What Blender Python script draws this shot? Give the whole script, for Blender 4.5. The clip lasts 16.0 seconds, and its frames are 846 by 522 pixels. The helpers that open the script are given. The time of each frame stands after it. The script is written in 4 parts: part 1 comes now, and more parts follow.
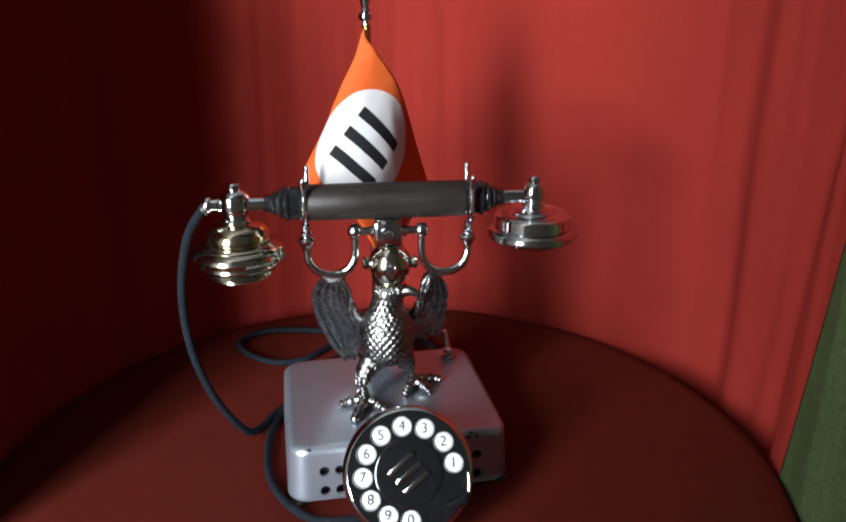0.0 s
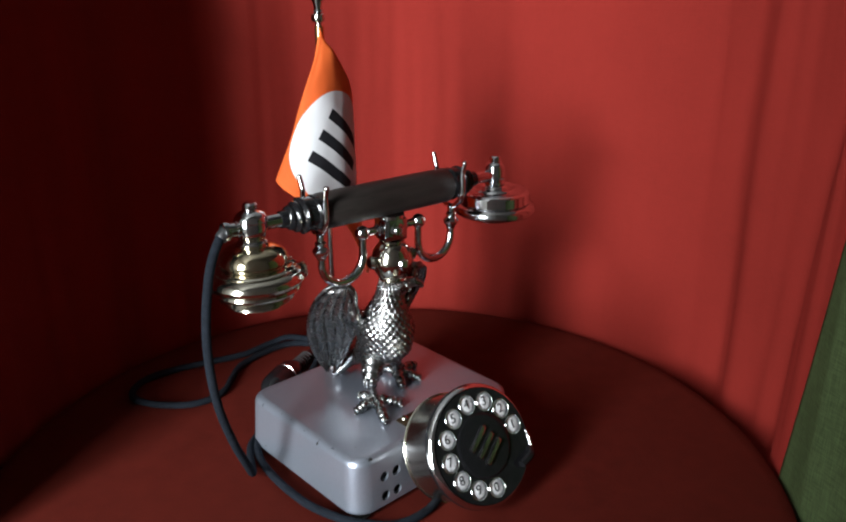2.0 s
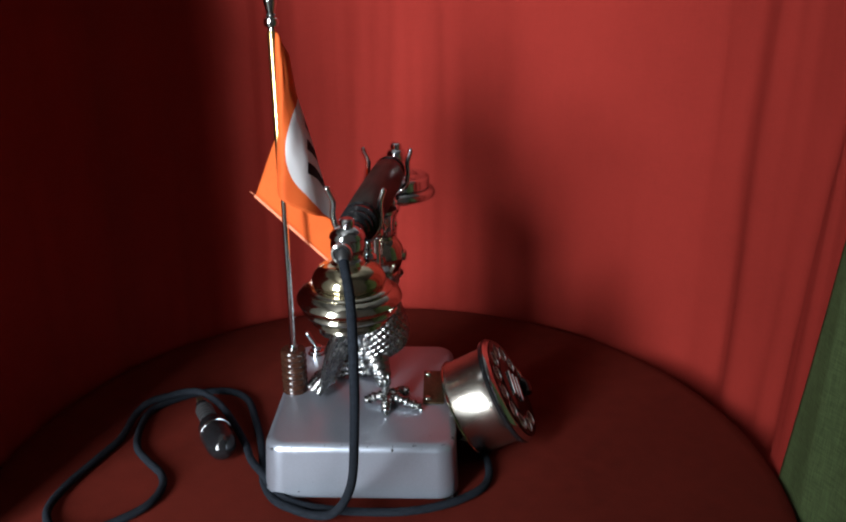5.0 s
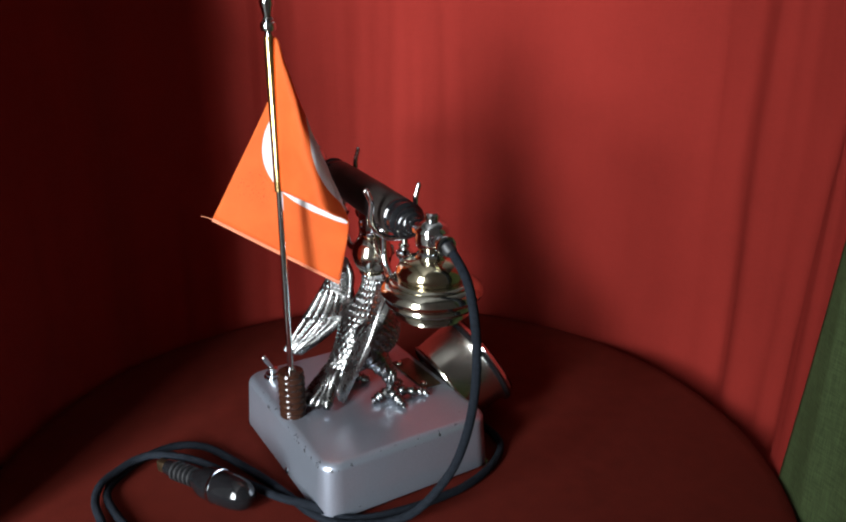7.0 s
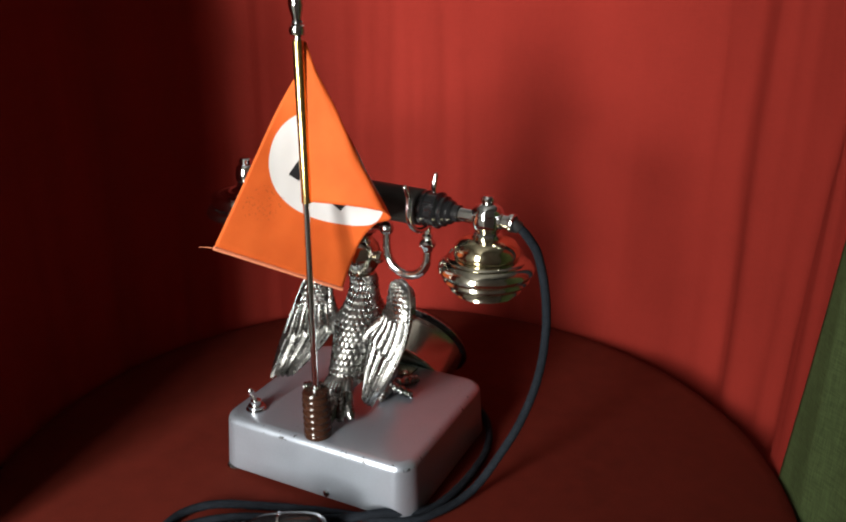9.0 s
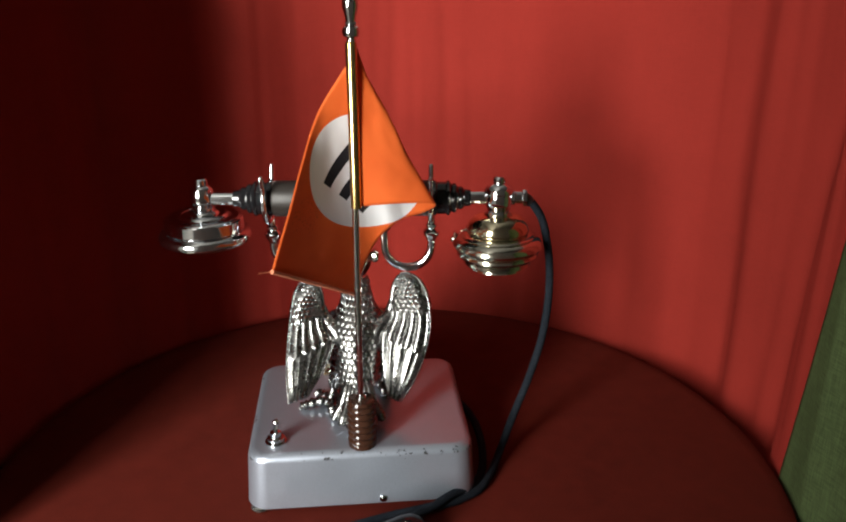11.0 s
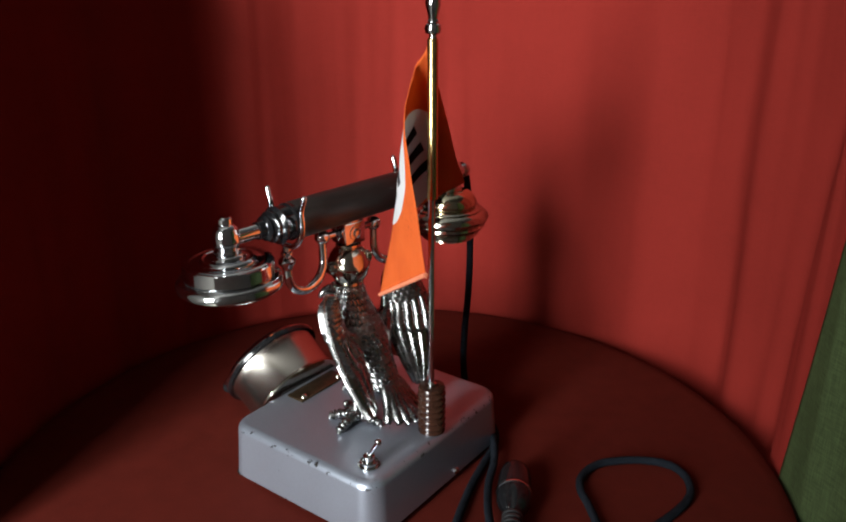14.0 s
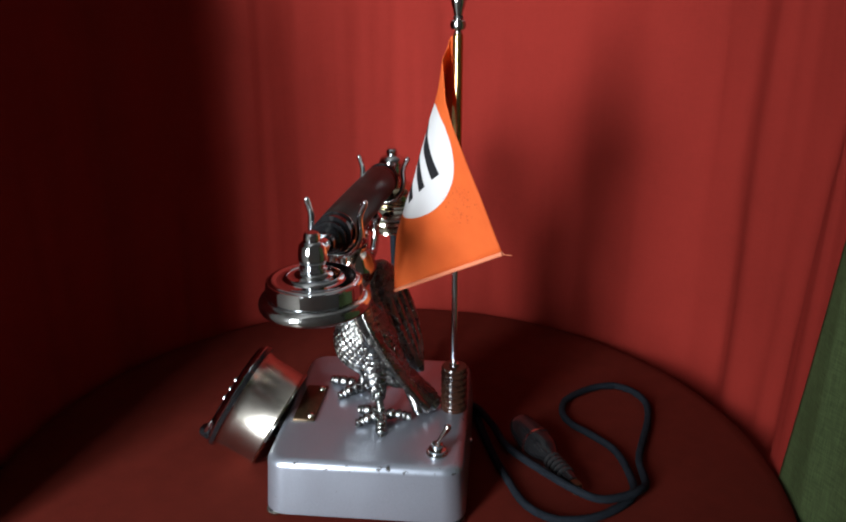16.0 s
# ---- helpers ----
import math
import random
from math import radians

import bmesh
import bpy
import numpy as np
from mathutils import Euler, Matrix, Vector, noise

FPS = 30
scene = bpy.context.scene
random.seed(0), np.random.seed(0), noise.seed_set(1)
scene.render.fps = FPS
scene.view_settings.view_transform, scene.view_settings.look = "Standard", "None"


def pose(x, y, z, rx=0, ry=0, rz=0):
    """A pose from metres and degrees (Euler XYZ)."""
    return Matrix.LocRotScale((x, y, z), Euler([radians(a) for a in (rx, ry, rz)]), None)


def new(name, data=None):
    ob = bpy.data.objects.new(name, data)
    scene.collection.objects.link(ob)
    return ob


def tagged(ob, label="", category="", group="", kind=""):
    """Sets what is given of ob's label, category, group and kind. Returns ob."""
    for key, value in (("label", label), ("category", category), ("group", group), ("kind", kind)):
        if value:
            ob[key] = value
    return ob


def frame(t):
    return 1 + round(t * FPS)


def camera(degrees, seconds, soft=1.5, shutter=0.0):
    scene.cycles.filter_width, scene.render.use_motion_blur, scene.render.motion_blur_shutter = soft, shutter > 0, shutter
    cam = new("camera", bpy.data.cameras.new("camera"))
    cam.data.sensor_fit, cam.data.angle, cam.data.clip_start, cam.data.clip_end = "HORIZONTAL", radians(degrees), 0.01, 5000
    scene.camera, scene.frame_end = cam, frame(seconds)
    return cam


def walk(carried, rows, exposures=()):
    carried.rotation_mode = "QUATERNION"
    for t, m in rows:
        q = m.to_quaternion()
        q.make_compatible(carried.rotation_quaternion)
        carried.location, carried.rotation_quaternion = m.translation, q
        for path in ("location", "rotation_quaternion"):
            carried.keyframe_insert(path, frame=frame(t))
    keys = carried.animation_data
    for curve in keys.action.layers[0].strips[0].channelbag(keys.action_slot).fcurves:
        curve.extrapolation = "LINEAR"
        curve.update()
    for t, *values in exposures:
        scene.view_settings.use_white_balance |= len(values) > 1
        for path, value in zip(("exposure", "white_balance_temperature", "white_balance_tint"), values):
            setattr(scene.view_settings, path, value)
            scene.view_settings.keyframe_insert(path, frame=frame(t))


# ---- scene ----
# The camera stands still on a tripod; the telephone turns on its round table.
cam = camera(55.81, 16.0, soft=2.1, shutter=0.0)
rest = pose(0, -0.495, 0.3324, 69.17, 0, -4.04) @ pose(0, 0, 0, 0, 0, -0.14)
# the camera's own exposure and white balance drift a little on the way
walk(cam, [(0, rest), (16, rest)],
     [(0, 0.0, 6500, 10), (2.5, -0.12, 6500, 10), (4, -0.16, 6450, 10), (6.5, -0.15, 6400, 10), (8, -0.11, 6900, 10), (9, -0.09, 7400, 10), (11.5, -0.04, 7300, 10), (12.5, -0.18, 7300, 10),
      (13.5, -0.22, 6900, 10), (14.5, -0.27, 6700, 10), (15.2, -0.27, 6600, 10), (16, -0.25, 6500, 10)])

# ---- light: one tall window behind and to one side of the camera ----
world = bpy.data.worlds.new("sky")
scene.world = world
world.use_nodes = True
sky = world.node_tree.nodes.new("ShaderNodeTexSky")
sky.sky_type, sky.sun_disc = "NISHITA", False
sky.sun_elevation, sky.sun_rotation = radians(35), radians(200)
world.node_tree.links.new(sky.outputs["Color"], world.node_tree.nodes["Background"].inputs["Color"])
world.node_tree.nodes["Background"].inputs["Strength"].default_value = 0.06

WIN_Y, WIN_Z, WIN_W, WIN_H = -1.88, 0.64, 1.5, 1.4
WALL_X = -1.1
window_light = bpy.data.lights.new("window_daylight", "AREA")
window_light.shape, window_light.size, window_light.size_y = "RECTANGLE", WIN_H - 0.04, WIN_W - 0.04
window_light.energy, window_light.color = 425.0, (0.90, 0.96, 1.0)
window_lamp = new("window_daylight", window_light)
window_lamp.matrix_world = pose(WALL_X - 0.03, WIN_Y, WIN_Z, 0, -90, 0)

MM = 0.001


# ---- materials ----
def nodes_of(name):
    m = bpy.data.materials.new(name)
    m.use_nodes = True
    return m, m.node_tree.nodes, m.node_tree.links, m.node_tree.nodes["Principled BSDF"]


def ramp(n, l, source, stops):
    r = n.new("ShaderNodeValToRGB")
    els = r.color_ramp.elements
    while len(els) < len(stops):
        els.new(0.5)
    for e, (p, c) in zip(els, stops):
        e.position, e.color = p, (*c, 1)
    l.new(source, r.inputs["Fac"])
    return r.outputs["Color"]


def noise_of(n, l, scale, detail=4, rough=0.55, stretch=(1, 1, 1), coord="Object"):
    tc, mp, nz = n.new("ShaderNodeTexCoord"), n.new("ShaderNodeMapping"), n.new("ShaderNodeTexNoise")
    mp.inputs["Scale"].default_value = stretch
    nz.inputs["Scale"].default_value, nz.inputs["Detail"].default_value = scale, detail
    nz.inputs["Roughness"].default_value = rough
    l.new(tc.outputs[coord], mp.inputs["Vector"])
    l.new(mp.outputs["Vector"], nz.inputs["Vector"])
    return nz.outputs["Fac"]


def bump(n, l, bsdf, height, strength, distance):
    b = n.new("ShaderNodeBump")
    b.inputs["Strength"].default_value, b.inputs["Distance"].default_value = strength, distance
    l.new(height, b.inputs["Height"])
    l.new(b.outputs["Normal"], bsdf.inputs["Normal"])


def mixed(c, k):
    return tuple(min(1.0, v * k) for v in c)


def surface(name, color, rough, metal=0.0, grain=300.0, blotch=25.0, vary=0.25, rough_vary=0.15, relief=0.15, depth=0.0003,
            stretch=(1, 1, 1), sheen=0.0, coat=0.0, spec=0.5):
    """A surface with two scales of variation: fine grain and broad blotches of wear."""
    m, n, l, b = nodes_of(name)
    fine, broad = noise_of(n, l, grain, 5, 0.6, stretch), noise_of(n, l, blotch, 4, 0.6)
    mix = n.new("ShaderNodeMix")
    mix.data_type = "RGBA"
    l.new(broad, mix.inputs["Factor"])
    l.new(ramp(n, l, fine, [(0.3, mixed(color, 1 - vary)), (0.7, mixed(color, 1 + vary))]), mix.inputs[6])
    l.new(ramp(n, l, fine, [(0.3, mixed(color, 1 - vary * 1.6)), (0.7, color)]), mix.inputs[7])
    l.new(mix.outputs[2], b.inputs["Base Color"])
    rr = n.new("ShaderNodeMapRange")
    rr.inputs["To Min"].default_value, rr.inputs["To Max"].default_value = max(0.02, rough - rough_vary), min(1, rough + rough_vary)
    l.new(broad, rr.inputs["Value"])
    l.new(rr.outputs["Result"], b.inputs["Roughness"])
    b.inputs["Metallic"].default_value = metal
    b.inputs["Specular IOR Level"].default_value = spec
    b.inputs["Coat Weight"].default_value = coat
    b.inputs["Sheen Weight"].default_value = sheen
    if relief:
        bump(n, l, b, fine, relief, depth)
    return m


GOLD = surface("yellow_brass", (0.70, 0.62, 0.43), 0.13, 1, 350, 55, 0.12, 0.05, 0.05, 0.0001)
CHROME = surface("chrome", (0.82, 0.84, 0.86), 0.08, 1, 400, 60, 0.06, 0.04, 0.05, 0.0001)
CHROME_WORN = surface("worn_nickel", (0.70, 0.71, 0.71), 0.12, 1, 500, 80, 0.12, 0.1, 0.08, 0.0002)
BELL = surface("pale_brass", (0.68, 0.65, 0.55), 0.13, 1, 350, 55, 0.12, 0.05, 0.05, 0.0001)
BRASS = surface("brass", (0.72, 0.50, 0.20), 0.22, 1, 300, 50, 0.15, 0.1, 0.05, 0.0001)
DRUM = surface("brushed_nickel", (0.60, 0.56, 0.50), 0.24, 1, 500, 40, 0.14, 0.06, 0.1, 0.0001, (1, 1, 12))
PEWTER = surface("aged_silver", (0.28, 0.28, 0.275), 0.27, 1, 700, 130, 0.25, 0.12, 0.12, 0.0003)
LACQUER = surface("silver_lacquer", (0.40, 0.44, 0.515), 0.34, 0.78, 1600, 45, 0.10, 0.08, 0.10, 0.0001, coat=0.2)

for bright in (CHROME, CHROME_WORN, BELL, DRUM):  # a darker specular tint dulls the red reflections on these metals at grazing views
    bright.node_tree.nodes["Principled BSDF"].inputs["Specular Tint"].default_value = (0.62, 0.62, 0.65, 1)


def chipped(m):
    """Sparse dark chips and scuffs in the lacquer."""
    n, l = m.node_tree.nodes, m.node_tree.links
    b = n["Principled BSDF"]
    was = b.inputs["Base Color"].links[0].from_socket
    spots = ramp(n, l, noise_of(n, l, 260, 3, 0.5, (1, 1, 1.6)), [(0.725, (0, 0, 0)), (0.75, (1, 1, 1))])
    where = ramp(n, l, noise_of(n, l, 16, 2), [(0.52, (0, 0, 0)), (0.60, (1, 1, 1))])
    both = n.new("ShaderNodeMix")
    both.data_type, both.blend_type = "RGBA", "MULTIPLY"
    both.inputs["Factor"].default_value = 1
    l.new(spots, both.inputs[6])
    l.new(where, both.inputs[7])
    height = n.new("ShaderNodeSeparateXYZ")
    l.new(n.new("ShaderNodeTexCoord").outputs["Object"], height.inputs["Vector"])
    band = n.new("ShaderNodeMapRange")  # the rounded rim of the lid, where the lacquer is rubbed
    band.inputs["From Min"].default_value, band.inputs["From Max"].default_value = 0.034, 0.044
    l.new(height.outputs["Z"], band.inputs["Value"])
    edge = ramp(n, l, band.outputs["Result"], [(0.25, (0, 0, 0)), (0.40, (1, 1, 1)), (0.68, (1, 1, 1)), (0.78, (0, 0, 0))])
    worn = ramp(n, l, noise_of(n, l, 190, 4, 0.6), [(0.60, (0, 0, 0)), (0.64, (1, 1, 1))])
    rubbed = n.new("ShaderNodeMix")
    rubbed.data_type, rubbed.blend_type = "RGBA", "MULTIPLY"
    rubbed.inputs["Factor"].default_value = 1
    l.new(edge, rubbed.inputs[6])
    l.new(worn, rubbed.inputs[7])
    most = n.new("ShaderNodeMix")
    most.data_type, most.blend_type = "RGBA", "LIGHTEN"
    most.inputs["Factor"].default_value = 1
    l.new(both.outputs[2], most.inputs[6])
    l.new(rubbed.outputs[2], most.inputs[7])
    mix = n.new("ShaderNodeMix")
    mix.data_type = "RGBA"
    l.new(most.outputs[2], mix.inputs["Factor"])
    l.new(was, mix.inputs[6])
    mix.inputs[7].default_value = (0.05, 0.048, 0.045, 1)
    l.new(mix.outputs[2], b.inputs["Base Color"])


chipped(LACQUER)
BAKELITE = surface("black_bakelite", (0.009, 0.009, 0.010), 0.12, 0, 300, 40, 0.3, 0.06, 0.03, 0.0001)
DULL_BLACK = surface("dull_black", (0.016, 0.016, 0.017), 0.45, 0, 400, 60, 0.3, 0.1, 0.15, 0.0002)
EBONY = surface("dark_stained_handle", (0.020, 0.016, 0.014), 0.46, 0, 260, 40, 0.35, 0.1, 0.2, 0.0003, (0.15, 1, 1), spec=0.3)
PORCELAIN = surface("white_enamel", (0.74, 0.74, 0.75), 0.25, 0, 200, 40, 0.04, 0.06, 0.03, 0.0001)
BRONZE = surface("dark_bronze", (0.095, 0.062, 0.034), 0.34, 0.8, 300, 60, 0.3, 0.1, 0.1, 0.0002)
INK = surface("black_ink", (0.015, 0.015, 0.016), 0.5, 0, 200, 40, 0.1, 0.05, 0)
BROWN = surface("brown_insulator", (0.032, 0.013, 0.008), 0.14, 0, 200, 60, 0.25, 0.08, 0.05, 0.0002)
PLASTER = surface("plaster", (0.34, 0.332, 0.322), 0.85, 0, 60, 4, 0.06, 0.05, 0.2, 0.001)
BOARDS = surface("floor_wood", (0.30, 0.27, 0.23), 0.5, 0, 60, 6, 0.3, 0.1, 0.2, 0.001, (1, 12, 1))
FRAME_PAINT = surface("white_paint", (0.75, 0.74, 0.70), 0.45, 0, 80, 8, 0.05, 0.1, 0.1, 0.0005)


def fabric(name, color, vary, weave=1500.0, blotch=7.0, sheen=0.2, relief=0.12):
    """Cloth: crossing threads, uneven dye and a little sheen."""
    m, n, l, b = nodes_of(name)
    warp = noise_of(n, l, weave, 2, 0.5, (1, 1, 0.08))
    weft = noise_of(n, l, weave, 2, 0.5, (0.08, 0.08, 1))
    add = n.new("ShaderNodeMath")
    l.new(warp, add.inputs[0])
    l.new(weft, add.inputs[1])
    half = n.new("ShaderNodeMath")
    half.operation = "MULTIPLY"
    half.inputs[1].default_value = 0.5
    l.new(add.outputs[0], half.inputs[0])
    broad = noise_of(n, l, blotch, 6, 0.65)
    mix = n.new("ShaderNodeMix")
    mix.data_type = "RGBA"
    l.new(ramp(n, l, broad, [(0.35, (0, 0, 0)), (0.65, (1, 1, 1))]), mix.inputs["Factor"])
    l.new(ramp(n, l, half.outputs[0], [(0.35, mixed(color, 1 - vary)), (0.65, mixed(color, 1 + vary))]), mix.inputs[6])
    l.new(ramp(n, l, half.outputs[0], [(0.35, mixed(color, 0.85 - vary)), (0.65, mixed(color, 0.92 + vary))]), mix.inputs[7])
    l.new(mix.outputs[2], b.inputs["Base Color"])
    b.inputs["Roughness"].default_value = 0.9
    b.inputs["Specular IOR Level"].default_value = 0.05
    b.inputs["Sheen Weight"].default_value = sheen
    b.inputs["Sheen Tint"].default_value = (*mixed(color, 1.5), 1)
    bump(n, l, b, half.outputs[0], relief, 0.0004)
    return m


CURTAIN = fabric("red_curtain_cloth", (0.208, 0.0200, 0.0150), 0.03, sheen=0.0, relief=0.03)
TABLE_CLOTH = fabric("red_table_felt", (0.090, 0.0118, 0.0076), 0.10, 900, 9, 0.0)
GREEN = fabric("green_cloth", (0.046, 0.064, 0.026), 0.25, 1100, 25, 0.0, 0.25)
CORD = fabric("braided_cord", (0.011, 0.0135, 0.018), 0.5, 2500, 60, 0.05, 0.9)


def flag_cloth():
    """Orange cotton with a white printed disc and plain dark bars on it, both sides alike."""
    m, n, l, b = nodes_of("orange_flag_cotton")
    uv = n.new("ShaderNodeUVMap")
    uv.uv_map = "print"
    sep = n.new("ShaderNodeSeparateXYZ")
    l.new(uv.outputs["UV"], sep.inputs["Vector"])

    def calc(op, a, c=0.0):
        k = n.new("ShaderNodeMath")
        k.operation = op
        for i, v in enumerate((a, c)):
            if isinstance(v, (int, float)):
                k.inputs[i].default_value = v
            else:
                l.new(v, k.inputs[i])
        return k.outputs[0]

    x, y = sep.outputs["X"], sep.outputs["Y"]
    r = calc("SQRT", calc("ADD", calc("MULTIPLY", x, x), calc("MULTIPLY", y, y)))
    disc = calc("LESS_THAN", r, 37.5)
    inside = calc("LESS_THAN", calc("ABSOLUTE", x), 20.0)
    ya = calc("ABSOLUTE", y)
    bars = calc("MAXIMUM", calc("LESS_THAN", ya, 3.6), calc("LESS_THAN", calc("ABSOLUTE", calc("SUBTRACT", ya, 15.0)), 3.6))
    bars = calc("MULTIPLY", inside, bars)
    fine, broad = noise_of(n, l, 1800, 3), noise_of(n, l, 35, 5)
    orange = ramp(n, l, broad, [(0.3, (0.66, 0.112, 0.022)), (0.7, (0.75, 0.145, 0.030))])
    m1, m2 = n.new("ShaderNodeMix"), n.new("ShaderNodeMix")
    m1.data_type = m2.data_type = "RGBA"
    l.new(disc, m1.inputs["Factor"])
    l.new(orange, m1.inputs[6])
    m1.inputs[7].default_value = (0.70, 0.70, 0.71, 1)
    l.new(bars, m2.inputs["Factor"])
    l.new(m1.outputs[2], m2.inputs[6])
    m2.inputs[7].default_value = (0.015, 0.015, 0.018, 1)
    # a patch of small dark specks in the cloth
    near = calc("LESS_THAN", calc("ADD", calc("MULTIPLY", calc("SUBTRACT", x, 42.0), calc("SUBTRACT", x, 42.0)), calc("MULTIPLY", calc("ADD", y, 21.0), calc("ADD", y, 21.0))), 130.0)
    speck = ramp(n, l, noise_of(n, l, 700, 2), [(0.60, (0, 0, 0)), (0.67, (0.6, 0.6, 0.6))])
    m3 = n.new("ShaderNodeMix")
    m3.data_type = "RGBA"
    l.new(calc("MULTIPLY", near, speck), m3.inputs["Factor"])
    l.new(m2.outputs[2], m3.inputs[6])
    m3.inputs[7].default_value = (0.20, 0.03, 0.01, 1)
    l.new(m3.outputs[2], b.inputs["Base Color"])
    b.inputs["Roughness"].default_value = 0.75
    b.inputs["Specular IOR Level"].default_value = 0.25
    bump(n, l, b, fine, 0.25, 0.0002)
    thin = n.new("ShaderNodeBsdfTranslucent")
    l.new(m2.outputs[2], thin.inputs["Color"])
    both = n.new("ShaderNodeMixShader")
    both.inputs["Fac"].default_value = 0.36
    l.new(b.outputs["BSDF"], both.inputs[1])
    l.new(thin.outputs["BSDF"], both.inputs[2])
    l.new(both.outputs["Shader"], n["Material Output"].inputs["Surface"])
    return m


FLAG = flag_cloth()


# ---- mesh helpers (millimetres in, metres out) ----
def part(name, bm, material, parent, label="", smooth=True, sharp=38):
    me = bpy.data.meshes.new(name)
    bmesh.ops.recalc_face_normals(bm, faces=bm.faces)
    bm.to_mesh(me)
    bm.free()
    me.materials.append(material)
    if smooth:
        me.shade_smooth()
        me.set_sharp_from_angle(angle=radians(sharp))
    ob = new(name, me)
    ob.parent = parent
    if label:
        tagged(ob, label)
    return ob


def thing(name, label, category, group="", kind=""):
    return tagged(new(name), label, category, group, kind)


def lathe(profile, seg=40, m=Matrix(), bm=None):
    """A turned shape round the z axis of m from (radius, height) in mm."""
    bm = bm or bmesh.new()
    rings = []
    for r, z in profile:
        if r < 1e-6:
            rings.append([bm.verts.new(m @ Vector((0, 0, z * MM)))])
        else:
            rings.append([bm.verts.new(m @ Vector((r * math.cos(a) * MM, r * math.sin(a) * MM, z * MM)))
                          for a in (2 * math.pi * i / seg for i in range(seg))])
    for a, b in zip(rings, rings[1:]):
        for i in range(seg):
            j = (i + 1) % seg
            q = [a[i % len(a)], a[j % len(a)], b[j % len(b)], b[i % len(b)]]
            q = list(dict.fromkeys(q))
            if len(q) > 2:
                bm.faces.new(q)
    if len(rings[0]) > 2 and len(rings[-1]) > 2:  # an open ring: its section closes on itself
        a, b = rings[-1], rings[0]
        for i in range(seg):
            j = (i + 1) % seg
            bm.faces.new((a[i], a[j], b[j], b[i]))
    else:
        for ring in (rings[0], rings[-1]):
            if len(ring) > 2:
                bm.faces.new(ring)
    return bm


def place(x, y, z, rx=0, ry=0, rz=0):
    return pose(x * MM, y * MM, z * MM, rx, ry, rz)


def along(a, b):
    """The pose at a whose z axis points to b (mm)."""
    a, b = Vector(a), Vector(b)
    return Matrix.Translation(a * MM) @ (b - a).to_track_quat("Z", "Y").to_matrix().to_4x4()


def smooth_line(points, steps=8):
    """Catmull-Rom through the points."""
    p = [Vector(q) for q in points]
    p = [2 * p[0] - p[1], *p, 2 * p[-1] - p[-2]]
    out = []
    for i in range(1, len(p) - 2):
        for k in range(steps):
            t = k / steps
            out.append(0.5 * (2 * p[i] + (p[i + 1] - p[i - 1]) * t + (2 * p[i - 1] - 5 * p[i] + 4 * p[i + 1] - p[i + 2]) * t * t
                              + (3 * p[i] - p[i - 1] - 3 * p[i + 1] + p[i + 2]) * t ** 3))
    out.append(p[-2])
    return out


def tube(points, radius, seg=12, bm=None, raw=False, steps=8):
    """A round rod along the points (mm); radius a number, or a function of the way 0 to 1."""
    bm = bm or bmesh.new()
    line = [Vector(p) for p in points] if raw else smooth_line(points, steps)
    up = Vector((0.3, 0.2, 1)).normalized()
    rings = []
    for i, p in enumerate(line):
        d = (line[min(i + 1, len(line) - 1)] - line[max(i - 1, 0)]).normalized()
        up = (up - d * up.dot(d))
        up = up.normalized() if up.length > 1e-4 else d.orthogonal().normalized()
        side = d.cross(up)
        r = radius(i / (len(line) - 1)) if callable(radius) else radius
        rings.append([bm.verts.new((p + (up * math.cos(a) + side * math.sin(a)) * r) * MM)
                      for a in (2 * math.pi * k / seg for k in range(seg))])
    for a, b in zip(rings, rings[1:]):
        for i in range(seg):
            bm.faces.new((a[i], a[(i + 1) % seg], b[(i + 1) % seg], b[i]))
    bm.faces.new(rings[0])
    bm.faces.new(rings[-1])
    return bm


def ball(r, m, bm=None, sx=1, sy=1, sz=1, seg=24):
    bm = bm or bmesh.new()
    bmesh.ops.create_uvsphere(bm, u_segments=seg, v_segments=seg // 2, radius=r * MM, matrix=m @ Matrix.Diagonal((sx, sy, sz, 1)))
    return bm


def block(sx, sy, sz, m, bevel=1.0, bm=None):
    """A bevelled box centred on m (mm)."""
    own = bmesh.new()
    bmesh.ops.create_cube(own, size=1, matrix=Matrix.Diagonal((sx * MM, sy * MM, sz * MM, 1)))
    if bevel:
        bmesh.ops.bevel(own, geom=own.edges[:], offset=bevel * MM, segments=2, affect="EDGES", profile=0.5)
    own.transform(m)
    if bm is None:
        return own
    me = bpy.data.meshes.new("tmp")
    own.to_mesh(me)
    own.free()
    bm.from_mesh(me)
    bpy.data.meshes.remove(me)
    return bm


def sheet(rows, bm=None, closed=False):
    bm = bm or bmesh.new()
    grid = [[bm.verts.new(Vector(p) * MM) for p in row] for row in rows]
    for a, b in zip(grid, grid[1:]):
        n = len(a)
        for i in range(n if closed else n - 1):
            j = (i + 1) % n
            bm.faces.new((a[i], a[j], b[j], b[i]))
    return bm, grid


# ---- the room round the table ----
FLOOR_Z, CEIL_Z = -0.75, 2.0
X0, X1, Y0, Y1 = WALL_X, 3.0, -4.6, 1.3


